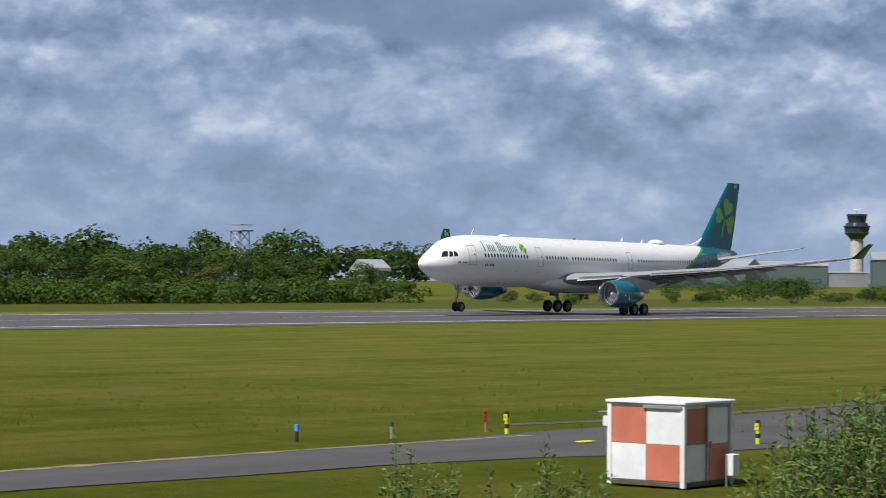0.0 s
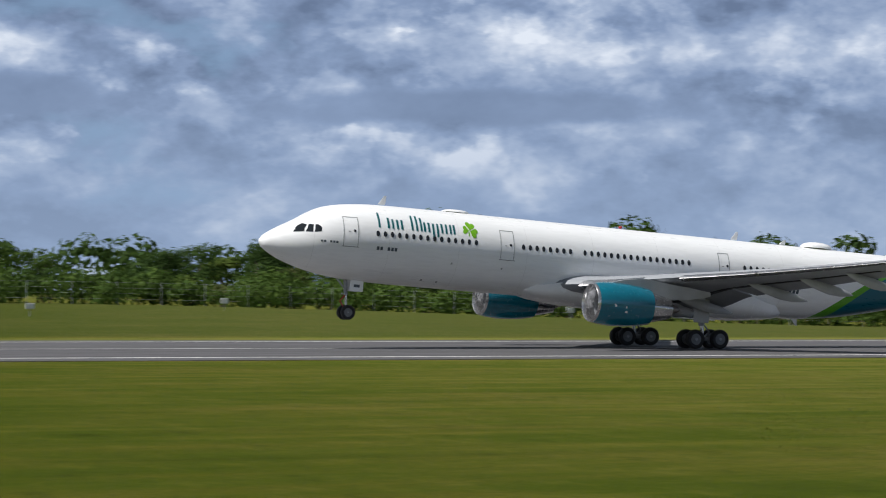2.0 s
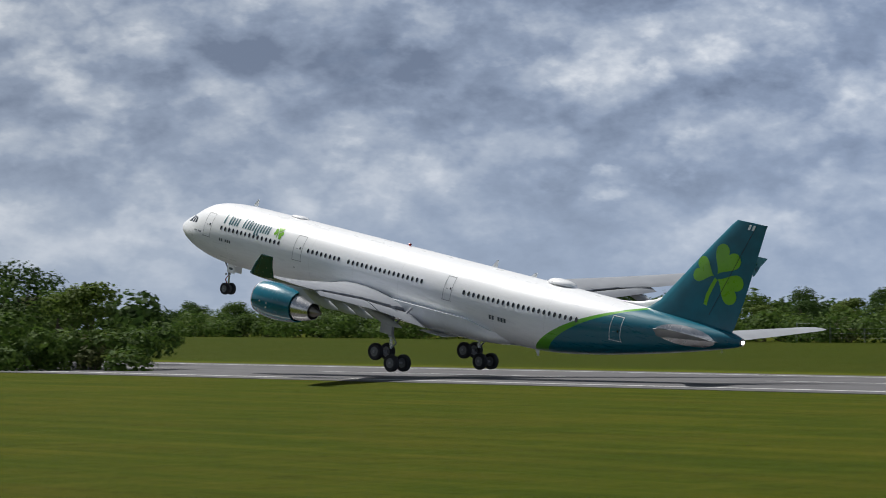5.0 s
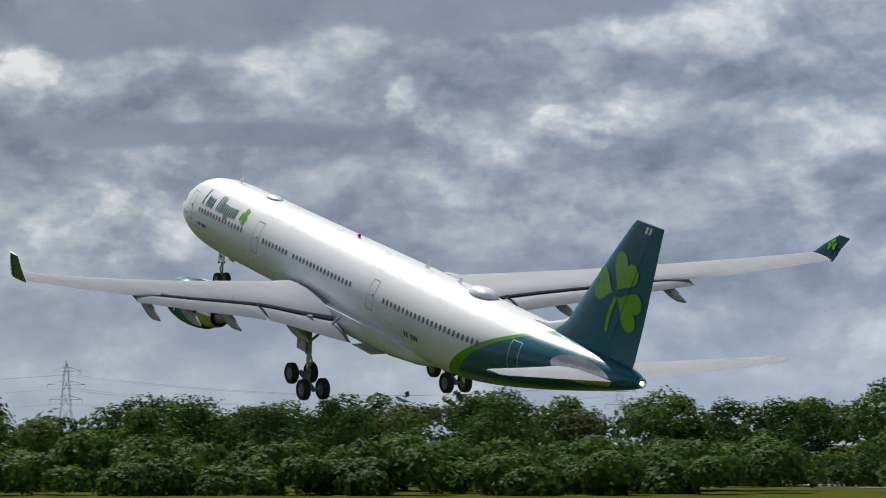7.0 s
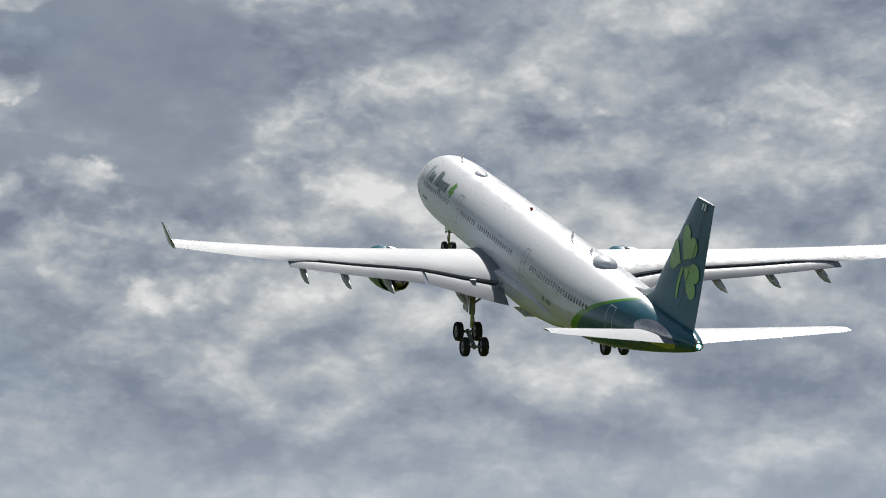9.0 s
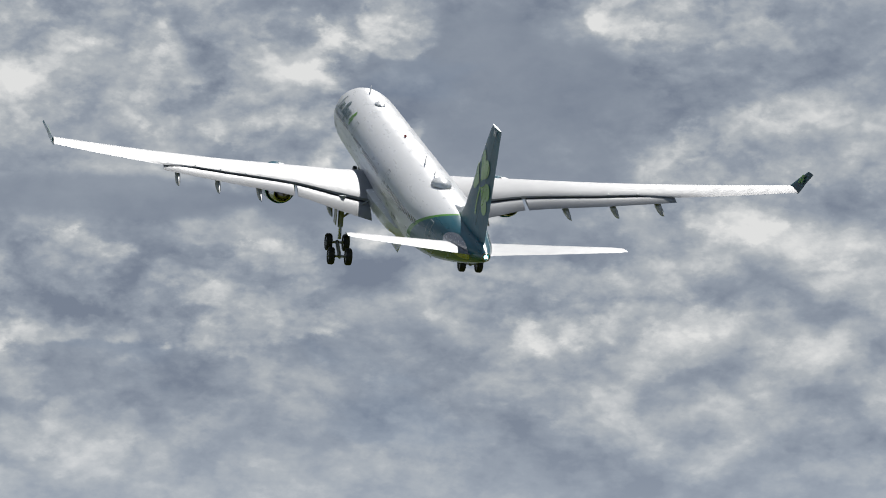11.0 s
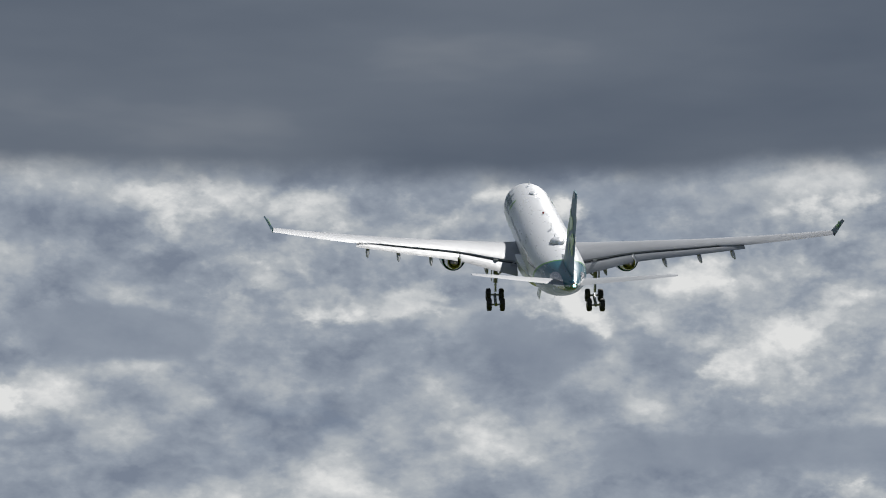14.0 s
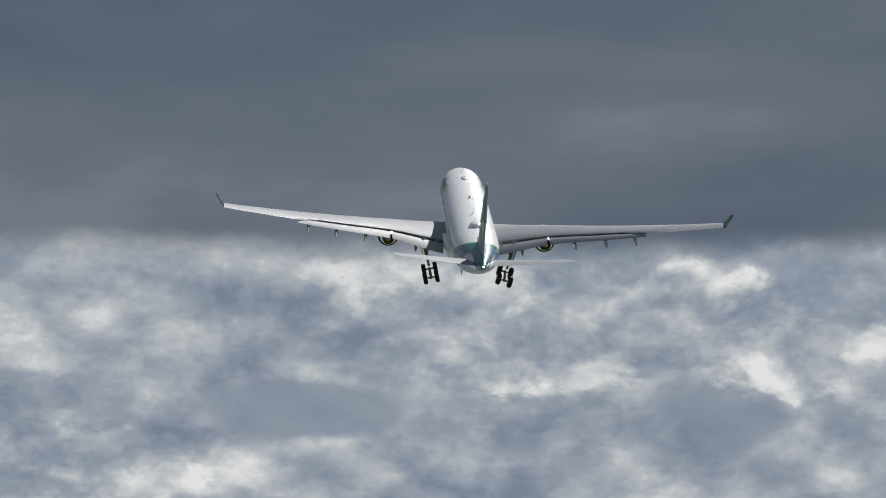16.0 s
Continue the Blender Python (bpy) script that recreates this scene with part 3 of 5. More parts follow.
def wing_ring(y, side, u0=0.0, u1=1.0):
    s, c, z, th, tw = wing_at(y)
    ring = []
    for x, h in foil(c, th, 13):
        u = min(max(x / c, u0), u1)
        ring.append(wing_point(y, u, h, side))
    return ring


def make_wing(plane, side, air):
    wing = new("wing")
    wing.parent = plane
    ys = [2.0, 2.7, 3.4, 4.5, 6.3, 8, 9.4, 12, 15, 18, 21, 23.5, 26, 27.6, 29.05]
    rings = [wing_ring(y, side, 0, 0.80 if y < 20.6 else 1.0) for y in ys]
    me_bm = loft(rings)
    me = mesh_of("wing", me_bm, M["wing"])
    me.shade_smooth()
    me.set_sharp_from_angle(angle=radians(35))
    wing.data = None
    w = part("wing_box", me, None, wing)
    # winglet, swept back and leaning out
    wl = []
    for h, chord, back, outw in ((0.0, 2.55, 0.0, 0.0), (0.35, 2.25, 0.4, 0.22), (0.9, 1.8, 0.95, 0.52), (1.65, 1.2, 1.9, 0.95)):
        ring = []
        for x, th in foil(chord, 0.09, 7):
            q = wing_point(29.05, 0, 0, side)
            ring.append(Vector((q.x - back - x, q.y + (outw + th * 0.9) * side, q.z + h - 0.05 + th * -0.3)))
        wl.append(ring)
    winglet = part("winglet", loft(wl), M["deep_teal"], wing, "dark teal swept winglet")
    # green leaf mark on the winglet's inner face
    if True:
        bm = bmesh.new()
        q = wing_point(29.05, 0, 0, side)
        for turn in (0.2, 2.0, -1.7):
            vs = []
            for a, b in heart(0, 0, 0.42, turn):
                h = 0.95 + b
                vs.append(bm.verts.new((q.x - 1.85 - a, q.y + (0.53 + b * 0.5 - 0.10) * side, q.z + h)))
            bm.faces.new(vs)
        part("leaf_mark", bm, M["lime"], wing, "green three-leaf mark", smooth=False)
    # slats, drooped a little ahead of the leading edge
    for a, b in ((4.2, 8.2), (10.8, 15.5), (15.6, 20.2), (20.3, 24.4), (24.5, 28.3)):
        rings = []
        for i in range(5):
            y = a + (b - a) * i / 4
            s, c, z, th, tw = wing_at(y)
            r = []
            for x, h in foil(c, th, 13):
                u = x / c
                if u <= 0.13:
                    r.append(wing_point(y, u * 1.0 - 0.05, h * 1.0 - 0.022 * c, side))
            r.append(wing_point(y, 0.10, 0.02 * c, side))
            rings.append(r)
        part("slat", loft(rings), M["metal"], wing, "bare metal leading-edge slat")
    # flaps, lowered behind the rear edge, with a dark slot before them
    for a, b, droop in ((3.0, 9.2, 13), (9.5, 20.4, 13)):
        rings, slot = [], []
        for i in range(8):
            y = a + (b - a) * i / 7
            s, c, z, th, tw = wing_at(y)
            fc = 0.25 * c if y < 9.4 else 0.26 * c
            r = []
            for x, h in foil(fc, 0.13, 7):
                d = radians(droop)
                r.append(wing_point(y, (0.80 * c + 0.10 + x * math.cos(d)) / c, h - x * math.sin(d) - 0.05, side))
            rings.append(r)
            slot.append([wing_point(y, 0.785, 0.015 * c, side), wing_point(y, 0.825, 0.004 * c, side), wing_point(y, 0.825, -0.02 * c, side), wing_point(y, 0.785, -0.02 * c, side)])
        part("flap", loft(rings), M["wing"], wing, "lowered trailing-edge flap")
        part("flap_slot", loft(slot), M["dark"], wing, "dark slot ahead of the flap")
    # spoiler panels' joints on the upper side
    for y in (11.5, 13.6, 15.7, 17.8):
        bm = bmesh.new()
        s, c, z, th, tw = wing_at(y)
        add_box(bm, (0.14 * c, 0.05, 0.012), wing_point(y, 0.72, 0.045 * c, side))
        part("spoiler_joint", bm, M["seam"], wing, smooth=False)
    # canoe fairings of the flap tracks
    for y, ln in ((6.3, 5.2), (12.4, 4.9), (15.9, 4.4), (19.2, 4.0)):
        s, c, z, th, tw = wing_at(y)
        prof = [(0.0, 0.02), (0.12, 0.16), (0.3, 0.27), (0.55, 0.33), (0.75, 0.28), (0.92, 0.13), (1.0, 0.03)]
        rings = []
        for u, r in prof:
            o = wing_point(y, 0.50 + u * ln / c, -0.045 * c - 0.30 * math.sin(math.pi * min(1, u * 0.9)) - 0.70 * u * u, side)
            rings.append([o + Vector((0, r * 0.62 * math.cos(t), r * 1.15 * math.sin(t))) for t in [2 * math.pi * i / 10 for i in range(10)]])
        part("flap_track_fairing", loft(rings), M["wing_under"], wing, "grey canoe-shaped flap track fairing")
    # engine, hung ahead of the wing
    make_engine(wing, side)
    return wing


def make_engine(wing, side):
    ox, oy, oz = GEAR_S - 20.75 - (GEAR_S - ROOT[1]), (9.45 - ROOT[0]) * side, -2.72 - ROOT[2]
    at = (ox, oy, oz)
    cowl = spin([(-0.18, 1.36), (-0.6, 1.45), (-1.5, 1.52), (-2.6, 1.50), (-3.6, 1.40), (-4.45, 1.25), (-4.45, 1.18), (-3.4, 1.2)], n=36, at=at, caps=False)
    engine = part("engine", cowl, M["engine_teal"], wing, "turbofan engine with teal cowl and metal lip")
    part("inlet_lip", spin([(-0.9, 1.16), (-0.35, 1.20), (-0.08, 1.24), (0.0, 1.29), (-0.06, 1.34), (-0.20, 1.365)], n=36, at=at, caps=False), M["metal"], engine, "polished metal inlet lip")
    duct = bmesh.new()
    bmesh.ops.create_cone(duct, cap_ends=True, segments=30, radius1=1.2, radius2=1.2, depth=0.05, matrix=Matrix.Translation(Vector(at) + Vector((-1.25, 0, 0))) @ Euler((0, radians(90), 0)).to_matrix().to_4x4())
    part("fan_face", duct, M["dark"], engine, "dark fan face")
    part("spinner", spin([(-1.22, 0.42), (-0.95, 0.3), (-0.7, 0.12), (-0.62, 0.02)], n=16, at=at), M["strut"], engine)
    part("inlet_duct", spin([(-1.22, 1.19), (-0.9, 1.165), (-0.88, 1.155), (-1.22, 1.17)], n=30, at=at, caps=False), M["strut"], engine)
    blade = bmesh.new()
    for i in range(26):
        a = 2 * math.pi * i / 26
        m = Matrix.Translation(Vector(at) + Vector((-1.15, 0, 0))) @ Euler((a, 0, 0)).to_matrix().to_4x4() @ Matrix.Translation((0, 0, 0.78)) @ Euler((0, 0, radians(38))).to_matrix().to_4x4()
        bmesh.ops.create_cube(blade, size=1, matrix=m @ Matrix.Diagonal((0.02, 0.17, 0.72, 1)))
    part("fan", blade, M["strut"], engine, smooth=False)
    part("core_nozzle", spin([(-4.3, 1.12), (-4.9, 1.02), (-5.6, 0.86), (-6.15, 0.72), (-6.15, 0.66), (-5.4, 0.7)], n=28, at=at), M["metal"], engine, "silver exhaust nozzle")
    part("exhaust_plug", spin([(-5.4, 0.66), (-6.1, 0.5), (-6.8, 0.22), (-7.1, 0.03)], n=20, at=at), M["hot_metal"], engine, "dark exhaust cone")
    rings = []
    for s, z0, z1, w in ((-1.5, 1.35, 1.52, 0.06), (-2.6, 1.3, 1.78, 0.2), (-4.2, 1.0, 1.95, 0.24), (-5.8, 0.62, 1.75, 0.24), (-7.6, 0.75, 1.6, 0.2), (-9.4, 1.1, 1.4, 0.06)):
        rings.append([Vector(at) + Vector((s, sy * w, z)) for sy, z in ((-1, z0), (-1, z1), (1, z1), (1, z0))])
    part("pylon", loft(rings), M["wing_under"], engine, "grey engine pylon")
    for s, z, a, b in ((-1.3, -0.1, 0.16, 0.16), (-2.1, -0.15, 0.1, 0.2), (-2.1, -0.5, 0.16, 0.14)):
        y = -1 if side < 0 else 1
        part("cowl_marking", box((a, 0.02, b), (at[0] + s, at[1] + y * 1.49, at[2] + z), 0), M["white"], engine, smooth=False)


def wheel(parent, at, r, w, name="wheel"):
    """Tyre with a metal rim, turning about the y axis."""
    prof = [(-w * 0.34, r * 0.60), (-w * 0.48, r * 0.74), (-w * 0.5, r * 0.86), (-w * 0.38, r * 0.97), (-w * 0.2, r), (w * 0.2, r), (w * 0.38, r * 0.97), (w * 0.5, r * 0.86), (w * 0.48, r * 0.74), (w * 0.34, r * 0.60)]
    ob = part(name, spin(prof, False, 28), M["tyre"], parent)
    ob.location = at
    part("rim", spin([(-w * 0.36, r * 0.58), (-w * 0.2, r * 0.42), (-w * 0.33, r * 0.2), (-w * 0.34, 0.02), (w * 0.34, 0.02), (w * 0.33, r * 0.2), (w * 0.2, r * 0.42), (w * 0.36, r * 0.58)], False, 20), M["rim"], ob, "grey metal rim")
    return ob


def make_main_gear(plane, side):
    leg = new("main_gear_leg")
    leg.parent = plane
    leg.location = (0.5, 5.34 * side, -1.7)
    part("strut", rod((0, 0, 0.6), (-0.35, 0, -1.9), 0.24, 0.22, 14), M["strut"], leg, "grey gear strut")
    part("piston", rod((-0.33, 0, -1.75), (-0.5, 0, -2.85), 0.14, 0.14, 12), M["metal"], leg, "bright piston")
    part("side_stay", rod((-0.2, 0, -1.2), (-0.1, -2.2 * side, 0.4), 0.09, 0.09, 8), M["strut"], leg)
    part("drag_stay", rod((-0.35, 0, -1.7), (1.3, 0, 0.3), 0.08, 0.08, 8), M["strut"], leg)
    t = bmesh.new()
    add_rod(t, (-0.6, 0, -1.85), (-1.0, 0, -2.3), 0.07, 0.06, 6)
    add_rod(t, (-1.0, 0, -2.3), (-0.55, 0, -2.8), 0.06, 0.07, 6)
    part("torque_link", t, M["strut"], leg)
    part("leg_door", box((1.25, 0.06, 2.0), (-0.05, 0.42 * side, -0.7), 0.02), M["wing_under"], leg, "pale grey leg door")
    bogie = new("bogie")
    bogie.parent = leg
    bogie.location = (-0.5, 0, -2.85)
    part("bogie_beam", rod((-1.1, 0, 0), (1.1, 0, 0), 0.16, 0.16, 12), M["strut"], bogie)
    for x in (-0.99, 0.99):
        part("axle", rod((x, -0.95, 0), (x, 0.95, 0), 0.1, 0.1, 10), M["strut"], bogie)
        for y in (-0.7, 0.7):
            wheel(bogie, (x, y, 0), 0.70, 0.50)
    return leg, bogie


def make_nose_gear(plane):
    leg = new("nose_gear")
    leg.parent = plane
    leg.location = (GEAR_S - 6.35, 0, -2.1)
    part("strut", rod((0.25, 0, 0.5), (0.05, 0, -1.3), 0.15, 0.14, 12), M["strut"], leg, "grey nose gear strut")
    part("piston", rod((0.05, 0, -1.2), (-0.05, 0, -2.5), 0.09, 0.09, 10), M["metal"], leg)
    part("drag_stay", rod((0.05, 0, -1.0), (1.2, 0, 0.2), 0.07, 0.07, 8), M["strut"], leg)
    t = bmesh.new()
    add_rod(t, (0.1, 0, -1.3), (0.45, 0, -1.75), 0.05, 0.05, 6)
    add_rod(t, (0.45, 0, -1.75), (0.05, 0, -2.3), 0.05, 0.05, 6)
    part("torque_link", t, M["red"], leg, "red torque link")
    for side in (-1, 1):
        part("gear_door", box((1.0, 0.05, 0.78), (-0.55, 0.42 * side, -0.62), 0.02), M["white"], leg, "white gear door with a dark mark")
        part("door_mark", box((0.45, 0.012, 0.2), (-0.55, 0.452 * side, -0.62)), M["grey_mark"], leg, smooth=False)
        lamp = part("taxi_lamp", spin([(0.0, 0.09), (0.06, 0.1), (0.1, 0.02)], n=10, at=(0.2, 0.22 * side, -1.25)), M["metal"], leg)
    part("axle", rod((-0.05, -0.5, -2.52), (-0.05, 0.5, -2.52), 0.07, 0.07, 8), M["strut"], leg)
    for side in (-1, 1):
        wheel(leg, (-0.05, 0.36 * side, -2.52), 0.53, 0.36)
    return leg


def make_airliner():
    plane = thing("airliner", (0, 0, 0), "white twin-engine airliner with teal tail taking off", "aircraft")
    n = 48
    rings = []
    stations = [-0.45, -0.4, -0.3, -0.2, -0.05, 0.12, 0.3, 0.6, 1.0, 1.5, 2, 2.5, 3, 3.5, 4, 4.7, 5.5, 6.5, 7.5, 9.5, 14, 20, 26, 32, 36, 40, 41.5, 43, 44.5, 46, 47.5, 49, 50.5, 52, 53.5, 55, 56.5, 58, 59, 60, 60.7, 61.4, 61.8, 62.1]
    for s in stations:
        lo, hi, w = body_at(s)
        zc, h = (lo + hi) / 2, (hi - lo) / 2
        rings.append([(GEAR_S - s, w * math.cos(2 * math.pi * i / n), zc + h * math.sin(2 * math.pi * i / n)) for i in range(n)])
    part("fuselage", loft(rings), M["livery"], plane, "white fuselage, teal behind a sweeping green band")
    # belly fairing over the wing box
    rings = []
    for s, lo, w in ((18.6, -2.2, 1.2), (20.5, -2.62, 2.3), (23, -2.88, 2.98), (27, -3.0, 3.14), (33, -3.02, 3.14), (37, -2.92, 2.95), (39.5, -2.68, 2.3), (41.4, -2.38, 1.0)):
        r = []
        for i in range(20):
            a = math.pi * i / 19
            top = -1.0 if 22 < s < 38 else -1.55
            r.append((GEAR_S - s, w * math.cos(a) ** 1 if abs(math.cos(a)) < 1 else w * math.cos(a), top - (top - lo) * math.sin(a) ** 0.62))
        rings.append(r)
    part("belly_fairing", loft(rings), M["white"], plane, "white belly fairing")
    # tail cone's outlet
    part("tail_outlet", spin([(0.03, 0.30), (-0.12, 0.28), (-0.12, 0.2), (0.03, 0.2)], n=16, at=(GEAR_S - 62.1, 0, 2.25)), M["hot_metal"], plane, "dark metal outlet in the tail cone")
    part("tail_lamp", spin([(0.0, 0.10), (-0.08, 0.09), (-0.12, 0.02)], n=10, at=(GEAR_S - 62.12, 0, 2.25)), M["lamp"], plane, "bright white tail lamp")
    # fin
    rings = []
    for z, le, te, th in ((2.6, 51.4, 61.0, 0.075), (3.2, 53.0, 61.25, 0.08), (3.9, 54.0, 61.4, 0.085), (5.5, 55.3, 61.75, 0.09), (8.5, 57.7, 62.25, 0.09), (10.65, 59.5, 62.6, 0.09), (11.1, 59.95, 62.7, 0.06)):
        c = te - le
        pts = foil(c, th, 11)
        rings.append([(GEAR_S - le - x, (h - 0.02 * c * math.sin(math.pi * x / c)), z) for x, h in pts])
    fin = part("fin", loft(rings), M["teal"], plane, "tall teal fin with green leaf mark")
    rings = []
    for s, h in ((50.6, 0.02), (52.2, 0.25), (53.6, 0.7), (54.4, 1.15)):
        rings.append([(GEAR_S - s, 0.16 * math.cos(a), 3.12 + h * max(0, math.sin(a))) for a in [math.pi * i / 8 for i in range(9)]])
    part("fin_root_fillet", loft(rings), M["white"], plane, "white fillet ahead of the fin")
    for side in (-1, 1):
        def on_fin(s, z):
            t = (z - 3.2) / (11.35 - 3.2)
            le, te = 53.0 + (60.15 - 53.0) * t, 61.25 + (63.0 - 61.25) * t
            c = te - le
            u = min(0.98, max(0.02, (s - le) / c))
            th = 5 * 0.088 * (0.2969 * math.sqrt(u) - 0.126 * u - 0.3516 * u * u + 0.2843 * u**3 - 0.1036 * u**4) * c
            return Vector((GEAR_S - s, (th + 0.05) * side, z))
        def flat(outline, name, label, mat):
            bm = bmesh.new()
            cs, cz = sum(p[0] for p in outline) / len(outline), sum(p[1] for p in outline) / len(outline)
            mid = bm.verts.new(on_fin(cs, cz))
            vs = [bm.verts.new(on_fin(*p)) for p in outline]
            for i in range(len(vs)):
                bm.faces.new((mid, vs[i], vs[(i + 1) % len(vs)]))
            bmesh.ops.recalc_face_normals(bm, faces=bm.faces)
            part(name, bm, mat, fin, label)
        for turn, size, ds, dz in ((-0.45, 2.35, 0.1, 0.2), (1.33, 1.9, -0.15, 0.05), (-1.95, 2.3, 0.15, -0.1)):
            flat(heart(59.0 + ds, 6.6 + dz, size, turn, 0.95), "leaf", "bright green rounded leaf", M["lime"])
        stem = [(58.95, 6.55), (58.65, 5.9), (58.4, 5.2), (58.3, 4.4), (58.6, 4.35), (58.7, 5.1), (58.95, 5.8), (59.2, 6.4)]
        flat(stem, "leaf_stem", "bright green curved stem", M["lime"])
        # rudder joint and small pale mark at the tip
        bm = bmesh.new()
        for i in range(12):
            z0, z1 = 3.7 + i * 0.6, 3.7 + (i + 1) * 0.6
            r = lambda z: 58.9 + (z - 3.7) * 0.40
            q = [on_fin(r(z0), z0), on_fin(r(z0) + 0.05, z0), on_fin(r(z1) + 0.05, z1), on_fin(r(z1), z1)]
            bm.faces.new([bm.verts.new(p + Vector((0, 0.01 * side, 0))) for p in q])
        part("rudder_joint", bm, M["black"], fin, "dark joint of the rudder", smooth=False)
        for ds in (0.0, 0.35):
            flat([(61.1 + ds, 10.55), (61.3 + ds, 10.55), (61.42 + ds, 10.95), (61.22 + ds, 10.95)], "tip_mark", "", M["white"])
    # tailplane
    for side in (-1, 1):
        rings = []
        for y, le, c, z in ((0.6, 54.6, 5.9, 1.75), (1.6, 55.3, 5.2, 1.85), (5, 57.8, 3.9, 2.3), (9.2, 60.7, 2.2, 2.85), (9.75, 61.4, 1.4, 2.93)):
            rings.append([(GEAR_S - le - x, y * side, z + h * 0.8 + (x + le - 59.0) * math.tan(radians(6.5))) for x, h in foil(c, 0.09, 9)])
        tp = part("tailplane", loft(rings), M["wing"], plane, "pale grey tailplane")
        bm = shape_decal([(57.6 + 2.6 * math.cos(a) * (1 if math.cos(a) > 0 else 0.9), 1.85 + 0.72 * math.sin(a)) for a in [2 * math.pi * i / 20 for i in range(20)]], side, 0.02)
        part("tailplane_seal", bm, M["metal"], plane, "bare metal seal plate at the tailplane root")
    # cabin windows
    mid = [7.34 + 0.533 * i for i in range(15)] + [18.5 + 0.533 * i for i in range(8)] + [23.4 + 0.533 * i for i in range(17)] + [36.63 + 0.53 * i for i in range(23)]
    for side in (-1, 1):
        shared = None
        for s in mid:
            if 9.5 < s < 40 and shared is not None:
                ob = part("cabin_window", shared, None, plane, smooth=False)
                ob.location = (20 - s, 0, 0)
                continue
            base = 20 if 9.5 < s < 40 else s
            out = [(base + 0.135 * math.cos(a) * (1 if abs(math.sin(a)) < 0.6 else 0.95), 0.98 + (s - base) * 0 + (0.02 * max(0, s - 40)) + 0.205 * math.sin(a)) for a in [2 * math.pi * i / 12 for i in range(12)]]
            me = mesh_of("cabin_window", shape_decal(out, side, 0.013, 2), M["glass"])
            ob = part("cabin_window", me, None, plane, smooth=False)
            if 9.5 < s < 40:
                shared = me
                ob.location = (20 - s, 0, 0)
    # doors: thin joint frames
    for side in (-1, 1):
        for s, w, z0, z1 in ((5.41, 1.07, -0.07, 1.98), (17.25, 1.07, -0.03, 2.05), (34.9, 0.9, 0.05, 1.95), (51.9, 1.0, 0.3, 2.15)):
            door = new("cabin_door")
            door.parent = plane
            door["label"] = "closed cabin door with a thin dark joint"
            mat = M["seam"] if s < 50 else M["white"]
            for a, b, c, d in ((s - w / 2, s - w / 2 + 0.045, z0, z1), (s + w / 2 - 0.045, s + w / 2, z0, z1), (s - w / 2, s + w / 2, z1 - 0.04, z1 + 0.005), (s - w / 2 - 0.08, s + w / 2 + 0.08, z0 - 0.05, z0)):
                part("door_joint", decal(a, b, c, d, side, 0.013, 8, 2), mat, door, smooth=False)
            out = [(s + 0.26 + 0.09 * math.cos(a), 1.02 + 0.10 * math.sin(a)) for a in [2 * math.pi * i / 10 for i in range(10)]]
            part("door_window", shape_decal(out, side, 0.015, 2), M["glass"], door, smooth=False)
            part("door_handle", decal(s - 0.2, s - 0.02, 0.93, 0.98, side, 0.015, 1, 1), M["seam"], door, smooth=False)
    # cockpit windows
    for side in (-1, 1):
        for o in ([(1.55, 0.62), (2.25, 0.70), (2.5, 1.22), (2.2, 1.28), (1.85, 1.05)], [(2.36, 0.70), (2.84, 0.72), (2.92, 1.24), (2.62, 1.25)], [(2.93, 0.72), (3.40, 0.80), (3.42, 1.08), (3.20, 1.27), (3.02, 1.25)]):
            part("cockpit_window", shape_decal(o, side, 0.012, 4), M["glass"], plane, "dark cockpit window", smooth=False)
    # plain bars where the airline's title stands, and its green leaf mark
    for side in (-1, 1):
        title = new("title_mark")
        title.parent = plane
        title["label"] = "dark teal title mark along the forward fuselage"
        s = 7.4
        glyphs = [(0.95, 1.05), (0.62, 0.66), (0.42, 0.66), (0.25, 0), (0.62, 1.05), (0.2, 0.95), (0.6, 0.66), (0.6, -0.92), (0.6, 0.66), (0.55, 0.66)]
        for w, h in glyphs:
            if h:
                z0 = 1.42 if h > 0 else 1.12
                z1 = 1.42 + abs(h) if h > 0 else 2.05
                q = s if side > 0 else s
                part("title_bar", decal(q, q + 0.15, z0, z1, side, 0.014, 6, 1), M["mark"], title, smooth=False)
                if w > 0.5:
                    part("title_bar", decal(q + w - 0.27, q + w - 0.12, z0, z0 + (z1 - z0) * (1 if w < 0.9 else 0.7), side, 0.014, 6, 1), M["mark"], title, smooth=False)
            s += w + 0.06
        for turn, size in ((-0.25, 0.62), (1.45, 0.52), (-1.95, 0.62)):
            part("leaf", shape_decal(heart(14.35, 1.78, size, turn), side, 0.014, 4), M["lime"], title, "green leaf")
        part("leaf_stem", decal(14.25, 14.33, 1.38, 1.72, side, 0.014, 3, 1), M["lime"], title, smooth=False)
        # small print
        for a, b, z0, z1, mat in ((3.35, 4.6, 0.08, 0.22, "grey_mark"), (7.3, 8.9, -0.16, 0.08, "grey_mark"), (39.6, 41.5, -0.55, -0.2, "grey_mark")):
            st = (b - a) / 6
            for i in range(6):
                if i != 2:
                    part("small_mark", decal(a + i * st, a + i * st + st * 0.7, z0, z1, side, 0.014, 2, 1), M[mat], title, smooth=False)
        for s, z in ((16.9, -0.75), (13.0, -0.7), (11.2, -2.0), (12.4, -2.05)):
            part("service_port", decal(s, s + 0.13, z, z + 0.13, side, 0.013, 1, 1), M["seam"], plane, smooth=False)
